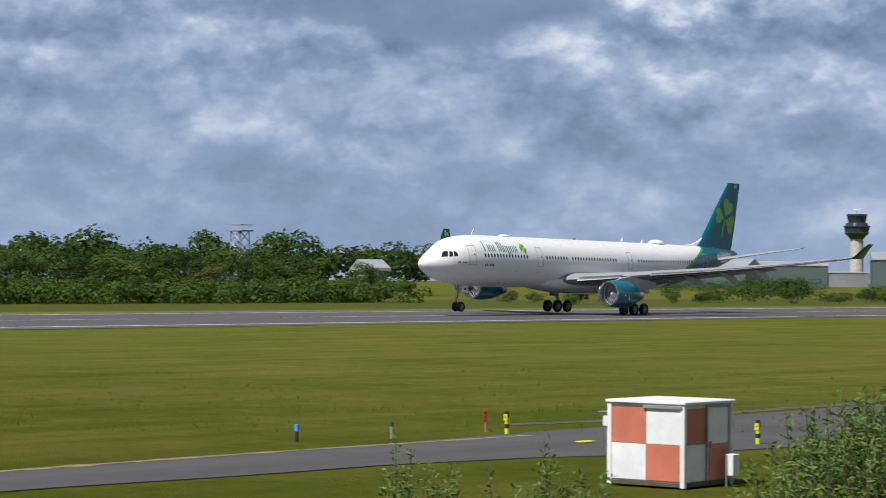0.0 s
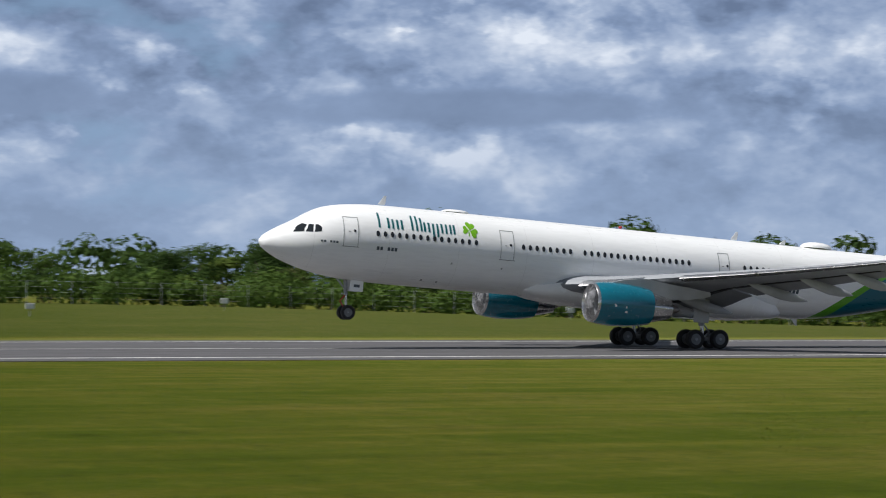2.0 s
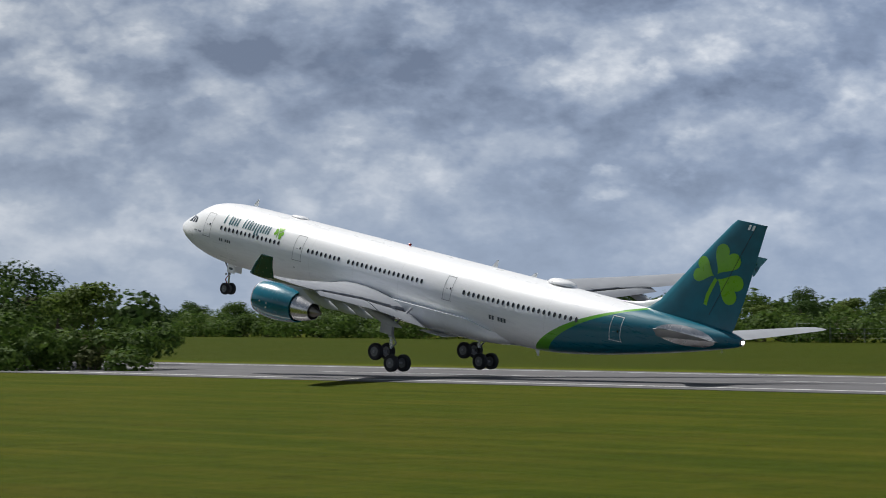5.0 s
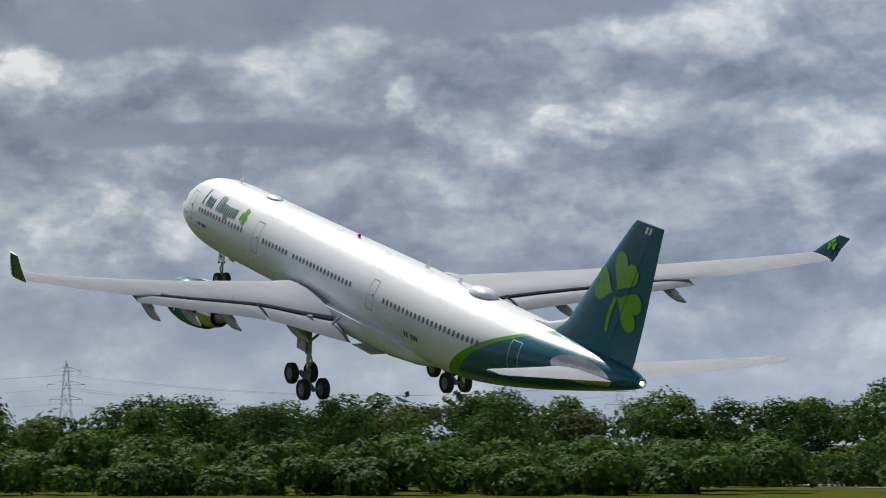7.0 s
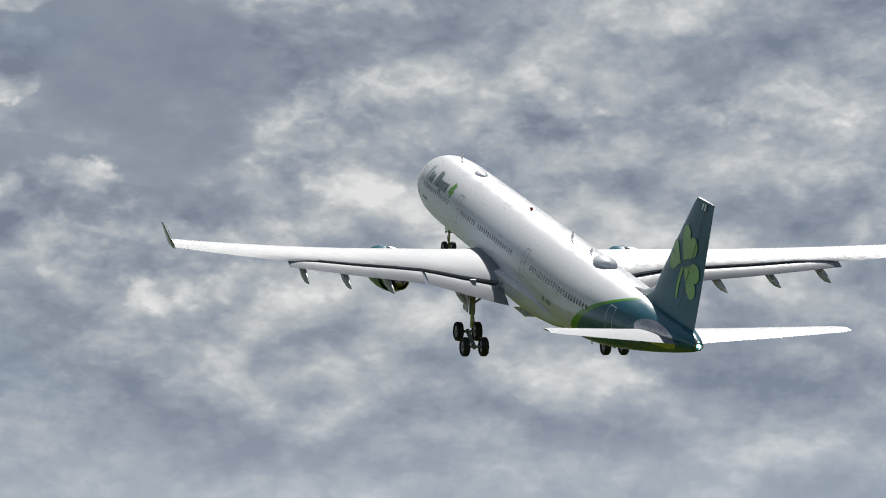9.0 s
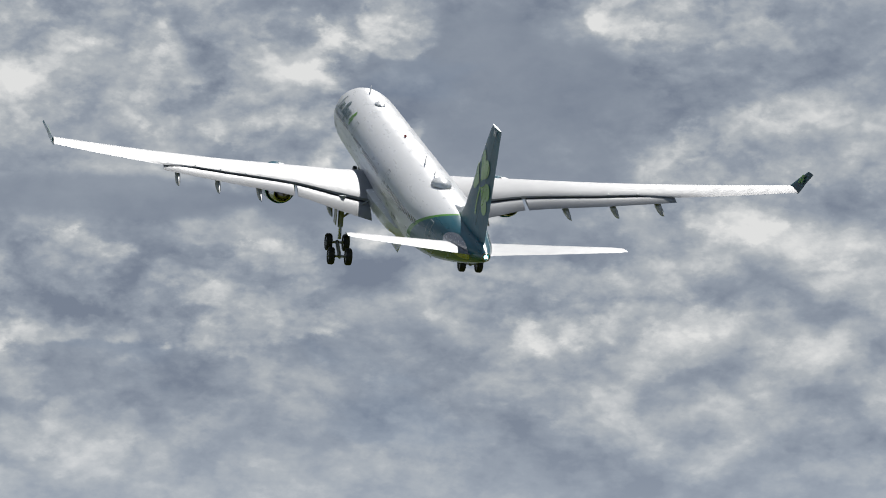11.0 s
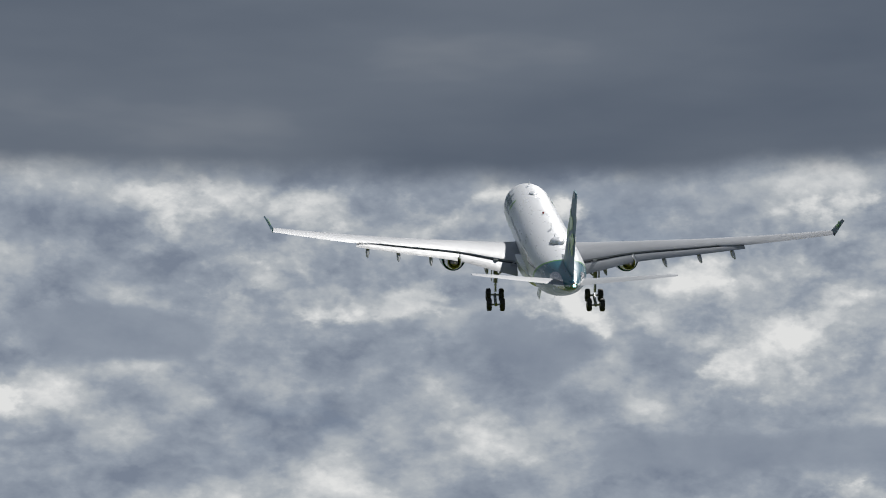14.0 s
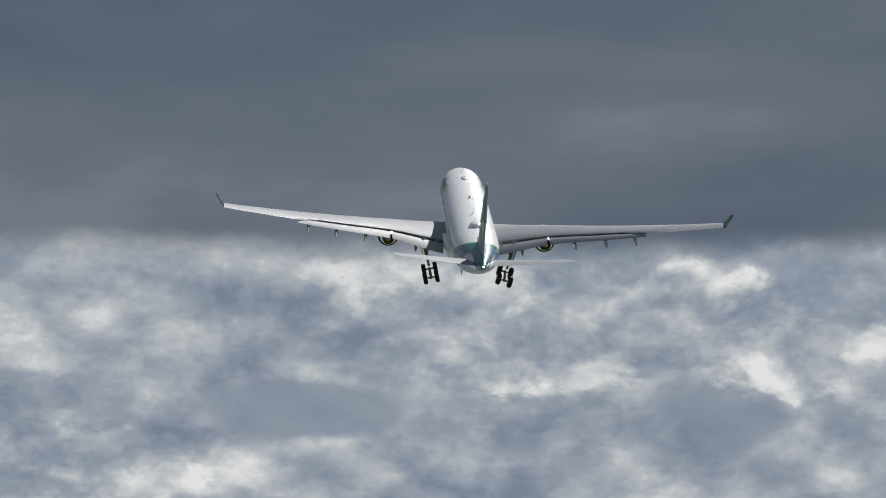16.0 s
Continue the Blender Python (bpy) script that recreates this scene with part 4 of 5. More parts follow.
    # aerials and the humps on the roof
    for s, h in ((8.2, 0.62), (36.8, 0.6), (41.0, 0.35)):
        bm = loft([[(GEAR_S - s, 0.03, 3.18), (GEAR_S - s, -0.03, 3.18), (GEAR_S - s - 0.55, -0.02, 3.18), (GEAR_S - s - 0.55, 0.02, 3.18)],
                   [(GEAR_S - s - 0.45, 0.015, 3.2 + h), (GEAR_S - s - 0.45, -0.015, 3.2 + h), (GEAR_S - s - 0.62, -0.01, 3.2 + h), (GEAR_S - s - 0.62, 0.01, 3.2 + h)]])
        part("aerial", bm, M["white"], plane, "thin white blade aerial", smooth=False)
    for s, ln, h, w in ((14.2, 2.2, 0.20, 0.45), (44.3, 2.9, 0.46, 0.75)):
        rings = []
        for i in range(9):
            u = i / 8
            q = math.sqrt(max(0.001, 1 - (2 * u - 1) ** 2))
            rings.append([(GEAR_S - s + ln * (0.5 - u), w * q * math.cos(a), 3.14 + h * q * math.sin(a) + 0.02) for a in [math.pi * j / 10 for j in range(11)]])
        part("antenna_hump", loft(rings), M["white"], plane, "white antenna hump on the roof")
    bm = loft([[(GEAR_S - 42.5, 0.02, -2.3), (GEAR_S - 42.5, -0.02, -2.3), (GEAR_S - 43, -0.02, -2.3), (GEAR_S - 43, 0.02, -2.3)], [(GEAR_S - 42.9, 0.02, -2.85), (GEAR_S - 42.9, -0.02, -2.85), (GEAR_S - 43.05, -0.02, -2.85), (GEAR_S - 43.05, 0.02, -2.85)]])
    part("belly_aerial", bm, M["white"], plane, smooth=False)
    part("beacon", spin([(-0.15, 0.05), (-0.05, 0.12), (0.1, 0.1), (0.16, 0.02)], n=10, at=(GEAR_S - 27.5, 0, 3.26)), M["red"], plane, "red beacon on the roof")
    # door of the main gear bay, hinged at the belly's middle
    bay = part("bay_door", box((2.7, 1.75, 0.06), (0, 0.9, 0), 0.02), M["white"], plane, "white gear bay door", smooth=False)
    bay.location = (-1.3, 0.5, -3.04)
    wings = [make_wing(plane, side, 0) for side in (1, -1)]
    gears = [make_main_gear(plane, side) for side in (1, -1)]
    nose = make_nose_gear(plane)
    return plane, wings, gears, nose, bay


airliner, wings, gears, nose_gear, bay_door = make_airliner()


# ---- woods, bushes ----
def leaf_cloud(blobs, count, size, rng, flat=0.75, inner=0.72):
    """Many small leaf clumps spread over a few overlapping lumps; from_pydata for speed."""
    verts, faces = [], []
    total = sum(r * r for _, r in blobs)
    for c, r in blobs:
        for _ in range(int(count * r * r / total)):
            d = Vector((rng.gauss(0, 1), rng.gauss(0, 1), rng.gauss(0, 1))).normalized()
            if d.z < -0.55:
                d.z *= -0.4
            rr = r * (inner + (1 - inner) * rng.random() ** 0.45) * (0.94 + 0.34 * noise.noise((c + d * r) * 1.3))
            p = c + Vector((d.x * rr, d.y * rr, d.z * rr * flat))
            n = (d * 1.5 + Vector((rng.uniform(-0.8, 0.8), rng.uniform(-0.8, 0.8), rng.uniform(-0.4, 0.9)))).normalized()
            t = n.orthogonal().normalized()
            t = Matrix.Rotation(rng.uniform(0, 6.28), 3, n) @ t
            b = n.cross(t)
            s = size * rng.uniform(0.55, 1.35)
            k = len(verts)
            verts += [p - t * s, p - b * s * 0.55 + n * s * 0.12, p + t * s, p + b * s * 0.55 - n * s * 0.1]
            faces.append((k, k + 1, k + 2, k + 3))
    me = bpy.data.meshes.new("crown")
    me.from_pydata([tuple(v) for v in verts], [], faces)
    return me


def make_trunk(h, r, rng, blobs):
    bm = bmesh.new()
    top = Vector((rng.uniform(-0.3, 0.3), rng.uniform(-0.3, 0.3), h * 0.62))
    add_rod(bm, (0, 0, -0.3), top * 0.5, r, r * 0.7, 8)
    add_rod(bm, top * 0.5, top, r * 0.7, r * 0.35, 8)
    for c, _ in blobs[:6]:
        add_rod(bm, top * rng.uniform(0.35, 0.85), c, r * 0.35, r * 0.1, 6)
    return bm


def tree_model(seed, h, wide, mat, count=3600, size=0.23):
    """One tree standing out of sight of its copies: trunk with limbs, crown of leaf clumps."""
    rng = random.Random(seed)
    blobs = []
    for i in range(20):
        a, q = rng.uniform(0, 6.28), rng.random()
        z = h * (0.16 + 0.70 * q)
        out = wide * 0.5 * (0.35 + 0.5 * math.sin(math.pi * (0.2 + 0.7 * q))) * rng.uniform(0.5, 1.1)
        blobs.append((Vector((math.cos(a) * out, math.sin(a) * out, z)), wide * rng.uniform(0.14, 0.29)))
    blobs.append((Vector((0, 0, h * 0.84)), wide * 0.24))
    crown = leaf_cloud(blobs, count, size, rng)
    crown.materials.append(M[mat])
    trunk = mesh_of("trunk", make_trunk(h, 0.12 + h * 0.018, rng, blobs), M["bark"])
    return trunk, crown


def bush_model(seed, h, wide, mat, count=1100, size=0.20):
    rng = random.Random(seed)
    blobs = [(Vector((rng.uniform(-1, 1) * wide * 0.32, rng.uniform(-1, 1) * wide * 0.32, h * rng.uniform(0.25, 0.68))), wide * rng.uniform(0.2, 0.34)) for _ in range(6)]
    crown = leaf_cloud(blobs, count, size, rng, 0.9)
    crown.materials.append(M[mat])
    bm = bmesh.new()
    for c, _ in blobs:
        add_rod(bm, (c.x * 0.2, c.y * 0.2, -0.2), c, 0.06, 0.02, 5)
    return mesh_of("branchwork", bm, M["bark"]), crown


TREES = [tree_model(i, h, w, m) for i, (h, w, m) in enumerate((
    (10.5, 9.0, "leaf_dark"), (9.4, 8.4, "leaf_mid"), (11.4, 8.8, "leaf_dark"), (8.6, 8.0, "leaf_olive"), (10.0, 9.4, "leaf_mid"), (9.0, 7.0, "leaf_light"), (10.8, 7.6, "leaf_mid")))]
BUSHES = [bush_model(40 + i, h, w, m) for i, (h, w, m) in enumerate((
    (4.6, 5.6, "leaf_mid"), (3.8, 5.0, "leaf_olive"), (5.2, 5.8, "leaf_dark"), (3.4, 5.2, "leaf_light"), (4.2, 4.8, "leaf_mid")))]
TREE_LABEL = {"leaf_dark": "tall dark green leafy tree in the wood", "leaf_mid": "green broad-crowned tree in the wood",
              "leaf_olive": "olive green tree with paler leaves", "leaf_light": "light green young tree at the wood's edge"}
BUSH_LABEL = {"leaf_dark": "dark green bush below the trees", "leaf_mid": "rounded green bush at the wood's edge",
              "leaf_olive": "olive green scrub bush in rough grass", "leaf_light": "light green bush at the wood's edge"}


def plant(models, i, at, scale, turn, bush=False):
    stem, crown = models[i]
    mat = [k for k, v in M.items() if v == crown.materials[0]][0]
    ob = new("bush" if bush else "tree")
    ob.matrix_world = Matrix.Translation(at) @ Euler((0, 0, turn)).to_matrix().to_4x4() @ Matrix.Diagonal((*scale, 1))
    tagged(ob, (BUSH_LABEL if bush else TREE_LABEL)[mat], "bush" if bush else "tree", "bushes along the wood" if bush else "trees of the wood")
    part("branchwork" if bush else "trunk", stem, None, ob, smooth=False)
    part("crown", crown, None, ob, smooth=False)
    return ob


def make_woods():
    rng = random.Random(11)

    def put(x, y, bush, k=1.0):
        s = rng.uniform(0.82, 1.15) * k
        plant(BUSHES if bush else TREES, rng.randrange(5 if bush else 7), (x, y, bank(x, y)), (s * rng.uniform(0.9, 1.2), s * rng.uniform(0.9, 1.2), s), rng.uniform(0, 6.28), bush)

    # the long wood beyond the runway
    x = -330.0
    while x < 330:
        low = 0.70 if x < 40 else 0.80
        far = 1.0 if x < 140 else 1.1
        for row, dy in enumerate((0, 11)):
            y = 286 + dy + 5 * noise.noise((x * 0.02, row, 0)) + rng.uniform(-2, 2) - (12 if x > 180 else 0)
            gap = noise.noise((x * 0.021, 7.0 + row * 0.3, 2.0))
            if x + y * 0 < 330 and gap > -0.33:
                put(x + rng.uniform(-2, 2), y, False, low * far * (0.84 + 0.08 * row + 0.24 * noise.noise((x * 0.03, row * 3.0, 5.0))))
        x += 6.0
    x = -320.0
    while x < 330:
        y = 277 + rng.uniform(-3, 3) - (12 if x > 180 else 0)
        put(x, y, True, 0.95)
        x += rng.uniform(3.6, 5.6)
    # low bushes in the rough grass beyond the far end
    for i in range(34):
        x = 325 + i * 5 + rng.uniform(-3, 3)
        put(x, 236 + rng.uniform(-8, 20) - i * 0.2, True, rng.uniform(0.45, 1.0))
    # the wood that closes the airfield ahead of the take-off
    a = 50.5
    while a < 108:
        for row in range(3):
            d = 243 + row * 9 + 5 * noise.noise((a * 0.08, row, 1)) + rng.uniform(-2, 2)
            t = radians(a + rng.uniform(-0.6, 0.6))
            tall = 0.58 + 0.13 * row + 0.16 * noise.noise((a * 0.11, row * 2.0, 9.0)) + 0.10 * (a < 64)
            put(-d * math.sin(t), d * math.cos(t), row == 0 and rng.random() < 0.75, tall * (1.35 if row == 0 else 1.0))
        a += 1.7
    # bushes along its edge
    a = 50
    while a < 100:
        d = 234 + rng.uniform(-3, 3)
        t = radians(a)
        put(-d * math.sin(t), d * math.cos(t), True, rng.uniform(0.6, 0.9))
        a += rng.uniform(0.9, 1.5)


make_woods()


def polar2(deg, d):
    return (-d * math.sin(radians(deg)), d * math.cos(radians(deg)))


def far_wood(name, pts, h, label, seed, count):
    """A distant wood, too far to tell its trees apart."""
    rng = random.Random(seed)
    blobs = []
    for i in range(len(pts) - 1):
        a, b = Vector(pts[i]), Vector(pts[i + 1])
        n = max(2, int((b - a).length / (7 if h > 6 else 2.0)))
        for j in range(n):
            p = a.lerp(b, j / n)
            for row in range(2):
                hh = h * rng.uniform(0.75, 1.1)
                g = bank(p.x, p.y)
                blobs.append((Vector((p.x + rng.uniform(-4, 4), p.y + rng.uniform(-4, 4) + row * 6, g + hh * (rng.uniform(0.35, 0.72) if h > 6 else rng.uniform(0.08, 0.6)))), rng.uniform(3.4, 5.6) if h > 6 else rng.uniform(1.5, 2.8)))
    me = leaf_cloud(blobs, count, 0.55 if h > 6 else 0.28, rng)
    me.materials.append(M["leaf_mid" if name == "undergrowth" else "leaf_dark"])
    ob = new(name, me)
    tagged(ob, label, "wood", kind="stuff")


far_wood("far_wood", [(140, 318), (220, 322), (300, 330), (380, 345), (440, 365), (500, 372), (560, 380)], 15.0, "distant dark green wood behind the airfield trees", 5, 36000)
far_wood("far_wood", [(150, 350), (60, 345), (-40, 340), (-140, 340), (-330, 330)], 9.5, "distant dark green wood along the bank", 6, 34000)
far_wood("undergrowth", [(-330, 281), (-150, 279), (0, 279), (150, 277), (200, 266), (330, 268)], 5.0, "thick green undergrowth along the wood's edge", 31, 100000)
far_wood("undergrowth", [polar2(49, 235), polar2(60, 235), polar2(70, 235), polar2(80, 235), polar2(90, 235), polar2(100, 235)], 5.5, "thick green undergrowth before the closing wood", 32, 72000)
far_wood("far_wood", [polar2(50, 275), polar2(60, 280), polar2(70, 285), polar2(80, 285), polar2(90, 285), polar2(104, 285)], 9.0, "dark green wood closing the airfield", 9, 26000)
far_wood("undergrowth", [(-320, 271), (-150, 269), (0, 270), (150, 268), (175, 262), (320, 258)], 4.2, "low green hedge at the wood's foot", 33, 90000)
far_wood("undergrowth", [polar2(55.5, 212), polar2(66, 208), polar2(78, 214)], 5.2, "green scrub before the closing wood", 34, 46000)
far_wood("undergrowth", [polar2(56.5, 198), polar2(64, 193), polar2(72, 198)], 3.6, "low scrub at the rough grass", 35, 36000)
far_wood("far_wood", [(420, 250), (520, 300), (700, 420), (900, 600)], 6.0, "far dark hedge and scrub by the hangars", 8, 12000)


# ---- fence, marker boards, masts ----
def make_fence():
    f = thing("fence", (0, 0, 0), "dark wire mesh airfield fence on thin posts", "fence")
    post = mesh_of("post", rod((0, 0, 0), (0, 0, 2.5), 0.04, 0.04, 6), M["strut"])
    xs = list(range(-180, 330, 5))
    for x in xs:
        part("post", post, None, f, smooth=False).location = (x, 266, bank(x, 266))
    for h in (0.6, 1.2, 1.8, 2.4):
        bm = bmesh.new()
        for a, b in zip(xs, xs[1:]):
            add_rod(bm, (a, 266, bank(a, 266) + h), (b, 266, bank(b, 266) + h), 0.007, 0.007, 3)
        part("wire", bm, M["strut"], f, smooth=False)


make_fence()


def make_board(x, y):
    b = thing("marker_board", (x, y, bank(x, y)), "small white marker board on a short post", "marker board", "marker boards along the runway")
    part("board", box((0.85, 0.06, 0.55), (0, 0, 1.0), 0.02), M["box_white"], b, smooth=False)
    part("post", rod((0, 0.03, 0), (0, 0.03, 0.8), 0.04, 0.04, 6), M["steel"], b)


for x in (-170, -120, -75, -42, -18, 8, 32, 58, 82, 122, 150, 185):
    make_board(x, 236 if x < 60 else 250)


def make_lattice(name, at, h, w0, w1, label, platform):
    t = thing(name, at, label, "mast")
    bm = bmesh.new()
    for sx in (-1, 1):
        for sy in (-1, 1):
            add_rod(bm, (sx * w0, sy * w0, 0), (sx * w1, sy * w1, h), 0.12, 0.1, 4)
    part("leg_frame", bm, M["steel"], t, smooth=False)
    n = 6
    bm = bmesh.new()
    for i in range(n):
        a, b = i / n, (i + 1) / n
        wa, wb = w0 + (w1 - w0) * a, w0 + (w1 - w0) * b
        for s in (-1, 1):
            add_rod(bm, (-wa, s * wa, a * h), (wb, s * wb, b * h), 0.07, 0.07, 3)
            add_rod(bm, (wa, s * wa, a * h), (-wb, s * wb, b * h), 0.07, 0.07, 3)
            add_rod(bm, (s * wa, -wa, a * h), (s * wb, wb, b * h), 0.07, 0.07, 3)
            add_rod(bm, (s * wa, wa, a * h), (s * wb, -wb, b * h), 0.07, 0.07, 3)
    part("bracing", bm, M["steel"], t, smooth=False)
    if platform:
        part("platform", box((w1 * 3, w1 * 3, 0.25), (0, 0, h), 0.05), M["steel"], t, smooth=False)
        part("railing", box((w1 * 3, w1 * 3, 0.12), (0, 0, h + 1.1), 0.03), M["steel"], t, smooth=False)
    return t


make_lattice("lattice_mast", (344.57, 319.64, 0), 12.6, 1.4, 1.2, "grey steel lattice mast with a platform above the trees", True)


def make_pylon(at, turn):
    p = make_lattice("power_pylon", at, 44, 4.2, 0.8, "grey lattice power pylon with three pairs of arms", False)
    p.matrix_world = pose(*at, 0, 0, turn)
    for z, w in ((26, 8.2), (33.5, 9.6), (40.5, 7.0)):
        bm = bmesh.new()
        for s in (-1, 1):
            add_rod(bm, (0, 0.9, z), (s * w, 0, z + 0.3), 0.14, 0.1, 4)
            add_rod(bm, (0, -0.9, z), (s * w, 0, z + 0.3), 0.14, 0.1, 4)
            add_rod(bm, (0, 0, z + 2.6), (s * w, 0, z + 0.3), 0.12, 0.1, 4)
            add_rod(bm, (s * w, 0, z + 0.3), (s * w, 0, z - 1.8), 0.09, 0.09, 4)
        part("cross_arm", bm, M["steel"], p, smooth=False)
    part("peak", rod((0, 0, 43.5), (0, 0, 46.5), 0.5, 0.05, 5), M["steel"], p, smooth=False)
    return p


def polar(deg, d):
    return (-d * math.sin(radians(deg)), d * math.cos(radians(deg)), 0)


PYLONS = [polar(58.0, 1450), polar(70.5, 1300), polar(90.5, 1250), polar(112, 1350)]
for a, t in zip(PYLONS, (58, 64, 82, 104)):
    make_pylon(a, t)
for k in range(3):
    for z, w in ((24.2, 8.2), (31.7, 9.6), (38.7, 7.0)):
        for s in (-1, 1):
            c = new("power_cable", bpy.data.curves.new("power_cable", "CURVE"))
            c.data.dimensions, c.data.bevel_depth, c.data.bevel_resolution = "3D", 0.055, 0
            sp = c.data.splines.new("POLY")
            sp.points.add(24)
            a, b = Vector(PYLONS[k]), Vector(PYLONS[k + 1])
            d = (b - a).normalized()
            off = Vector((-d.y, d.x, 0)) * w * s
            for i in range(25):
                u = i / 24
                p = a.lerp(b, u) + off
                sp.points[i].co = (p.x, p.y, z - 9.0 * 4 * u * (1 - u), 1)
            c.data.materials.append(M["steel"])
            tagged(c, "thin sagging power cable between pylons", "cable", "power cables")

# ---- buildings far beyond the field ----
def make_tower(at):
    t = thing("control_tower", at, "pale round airport control tower with dark glass head", "tower")
    def turned(prof, mat, name, label=""):
        part(name, spin([(z, r) for z, r in prof], n=28), mat, t, label).matrix_local = Euler((0, radians(-90), 0)).to_matrix().to_4x4()
    turned([(0, 6.2), (2, 5.6), (39, 5.3), (39.5, 5.3)], M["concrete"], "shaft", "pale concrete shaft")
    turned([(39, 5.5), (43, 9.2), (43.6, 9.8), (44.4, 9.8)], M["tower_glass"], "lower_cone")
    turned([(44.4, 9.6), (48.4, 10.4), (48.8, 11.2), (49.6, 11.2)], M["tower_glass"], "gallery", "dark glass gallery")
    turned([(49.6, 9.6), (52.0, 8.6), (52.4, 7.8)], M["tower_glass"], "upper_drum")
    turned([(52.4, 7.0), (57.6, 8.2), (58.0, 8.6), (59.2, 8.2)], M["tower_glass"], "cab", "dark glass cab")
    part("roof_bar", box((0.8, 7, 0.5), (0, 0, 63.2)), M["box_white"], t, smooth=False)
    part("mast", rod((0, 0, 59), (0, 0, 63.2), 0.25, 0.2, 6), M["steel"], t)


make_tower((1820.79, 1005.56, 0))


def shed(name, at, turn, w, d, h, rise, wall, roof, label):
    b = thing(name, at, label, "building", turn=turn)
    part("wall", box((w, d, h), (0, 0, h / 2), 0.1), M[wall], b, smooth=False)
    r = [[(-w / 2 - 0.5, -d / 2 - 0.5, h), (0, -d / 2 - 0.5, h + rise), (w / 2 + 0.5, -d / 2 - 0.5, h), (w / 2 + 0.5, -d / 2 - 0.5, h - 0.6), (-w / 2 - 0.5, -d / 2 - 0.5, h - 0.6)]]
    r.append([(x, d / 2 + 0.5, z) for x, _, z in r[0]])
    part("roof", loft(r), M[roof], b, smooth=False)
    return b


hg = shed("hangar", (1293.36, 759.74, 0), 30, 62, 46, 13.5, 2.5, "hangar", "roof", "long dark green hangar with a pale roof")
for i in range(5):
    part("door", box((10.5, 0.3, 9), (-24 + i * 12, -23.2, 4.6), 0.1), M["tower_glass" if i % 2 else "hangar"], hg, smooth=False)
hb = shed("hangar", (1201.55, 756.76, 0), 24, 70, 50, 12, 4.5, "hangar", "roof", "wide dark hangar with a pale pitched roof")
for i in range(5):
    part("door", box((12, 0.3, 8.5), (-27 + i * 13.2, -25.2, 4.3), 0.1), M["tower_glass"], hb, smooth=False)
M["hangar_red"] = plain("red cladding", (0.42, 0.03, 0.035), 0.6, 0, 0.12, 0.05)
hr = shed("hangar", (1151.92, 602.57, 0), 30, 60, 44, 15.5, 4.0, "hangar", "roof", "hangar with a red gable above dark green doors")
part("gable_band", box((60.4, 0.3, 6.0), (0, -22.3, 13.0), 0.05), M["hangar_red"], hr, "red cladding band", smooth=False)
for i in range(4):
    part("sign_bar", box((2.4, 0.1, 1.5), (6 + i * 3.1, -22.6, 13.6)), M["box_white"], hr, smooth=False)
tb = shed("terminal", (1660.00, 924.35, 0), 30, 46, 30, 11, 0.5, "far_wall", "roof", "pale far terminal block with dark window bands")
for i in range(3):
    part("window_band", box((44, 0.3, 1.6), (0, -15.2, 2.4 + i * 3.2)), M["tower_glass"], tb, smooth=False)
tc = shed("terminal", (1721.96, 915.07, 0), 30, 60, 30, 5.5, 0.4, "far_wall", "roof", "low pale far terminal wing")
for i in range(2):
    part("window_band", box((57, 0.3, 1.2), (0, -15.2, 1.8 + i * 2.2)), M["tower_glass"], tc, smooth=False)
for px_, (bx, by), roofc in ((0, (386.40, 347.99), "roof"), (1, (414.32, 346.32), "roof")):
    h = shed("house", (bx, by, 0), 50 + px_ * 20, 6, 5, 6.2, 1.8, "far_wall", "roof", "pale far house with a grey roof among trees")

# ---- the near corner: access road, checkered cabin, posts, willows ----
road = part("access_road", strip("access_road", [(24.08, 36.51), (27.93, 36.33), (32.43, 36.23), (36.66, 35.88), (41.00, 35.73), (45.16, 35.28), (48.58, 34.56), (51.78, 34.29), (57.67, 34.97), (64.22, 35.73), (76.16, 36.13)],
            [3.2, 3.4, 3.6, 4.0, 4.2, 5.2, 7.0, 7.8, 6.4, 6.0, 6.0], 0.025, M["road"], 0.05), M["road"], None, smooth=False)
tagged(road, "cracked grey tarmac access road with dead grass edges", "road", kind="structure")
M["earth"] = plain("dry earth and dead grass", (0.22, 0.16, 0.085), 0.95, 0, 0.4, 2.5, 0.6)
M["soil"] = plain("dark peaty soil", (0.075, 0.06, 0.05), 0.95, 0, 0.35, 2.0, 0.6)


def patch(name, label, pts, width, mat, z, seed):
    """A ragged strip of bare ground along points."""
    rng = random.Random(seed)
    fine = []
    for a, b in zip(pts, pts[1:]):
        n = max(2, int(math.dist(a, b) / 0.5))
        fine += [(a[0] + (b[0] - a[0]) * i / n, a[1] + (b[1] - a[1]) * i / n) for i in range(n)]
    w = [width * (0.45 + 0.9 * abs(noise.noise((x * 0.9, y * 0.9, seed)))) * rng.uniform(0.7, 1.25) for x, y in fine]
    ob = part(name, strip(name, fine, w, z, M[mat], 0.03), M[mat], None, smooth=False)
    tagged(ob, label, "ground", kind="structure")


patch("road_verge", "dry straw-coloured verge beside the access road", [(29.77, 37.90), (34.01, 37.99), (38.80, 37.98), (43.41, 37.84), (47.26, 37.61), (51.51, 37.35)], 0.5, "earth", 0.032, 3)
patch("soil_strip", "dark bare soil strip in the grass", [(54.65, 40.76), (57.79, 39.97), (64.74, 39.85), (73.93, 39.72)], 1.3, "soil", 0.012, 4)


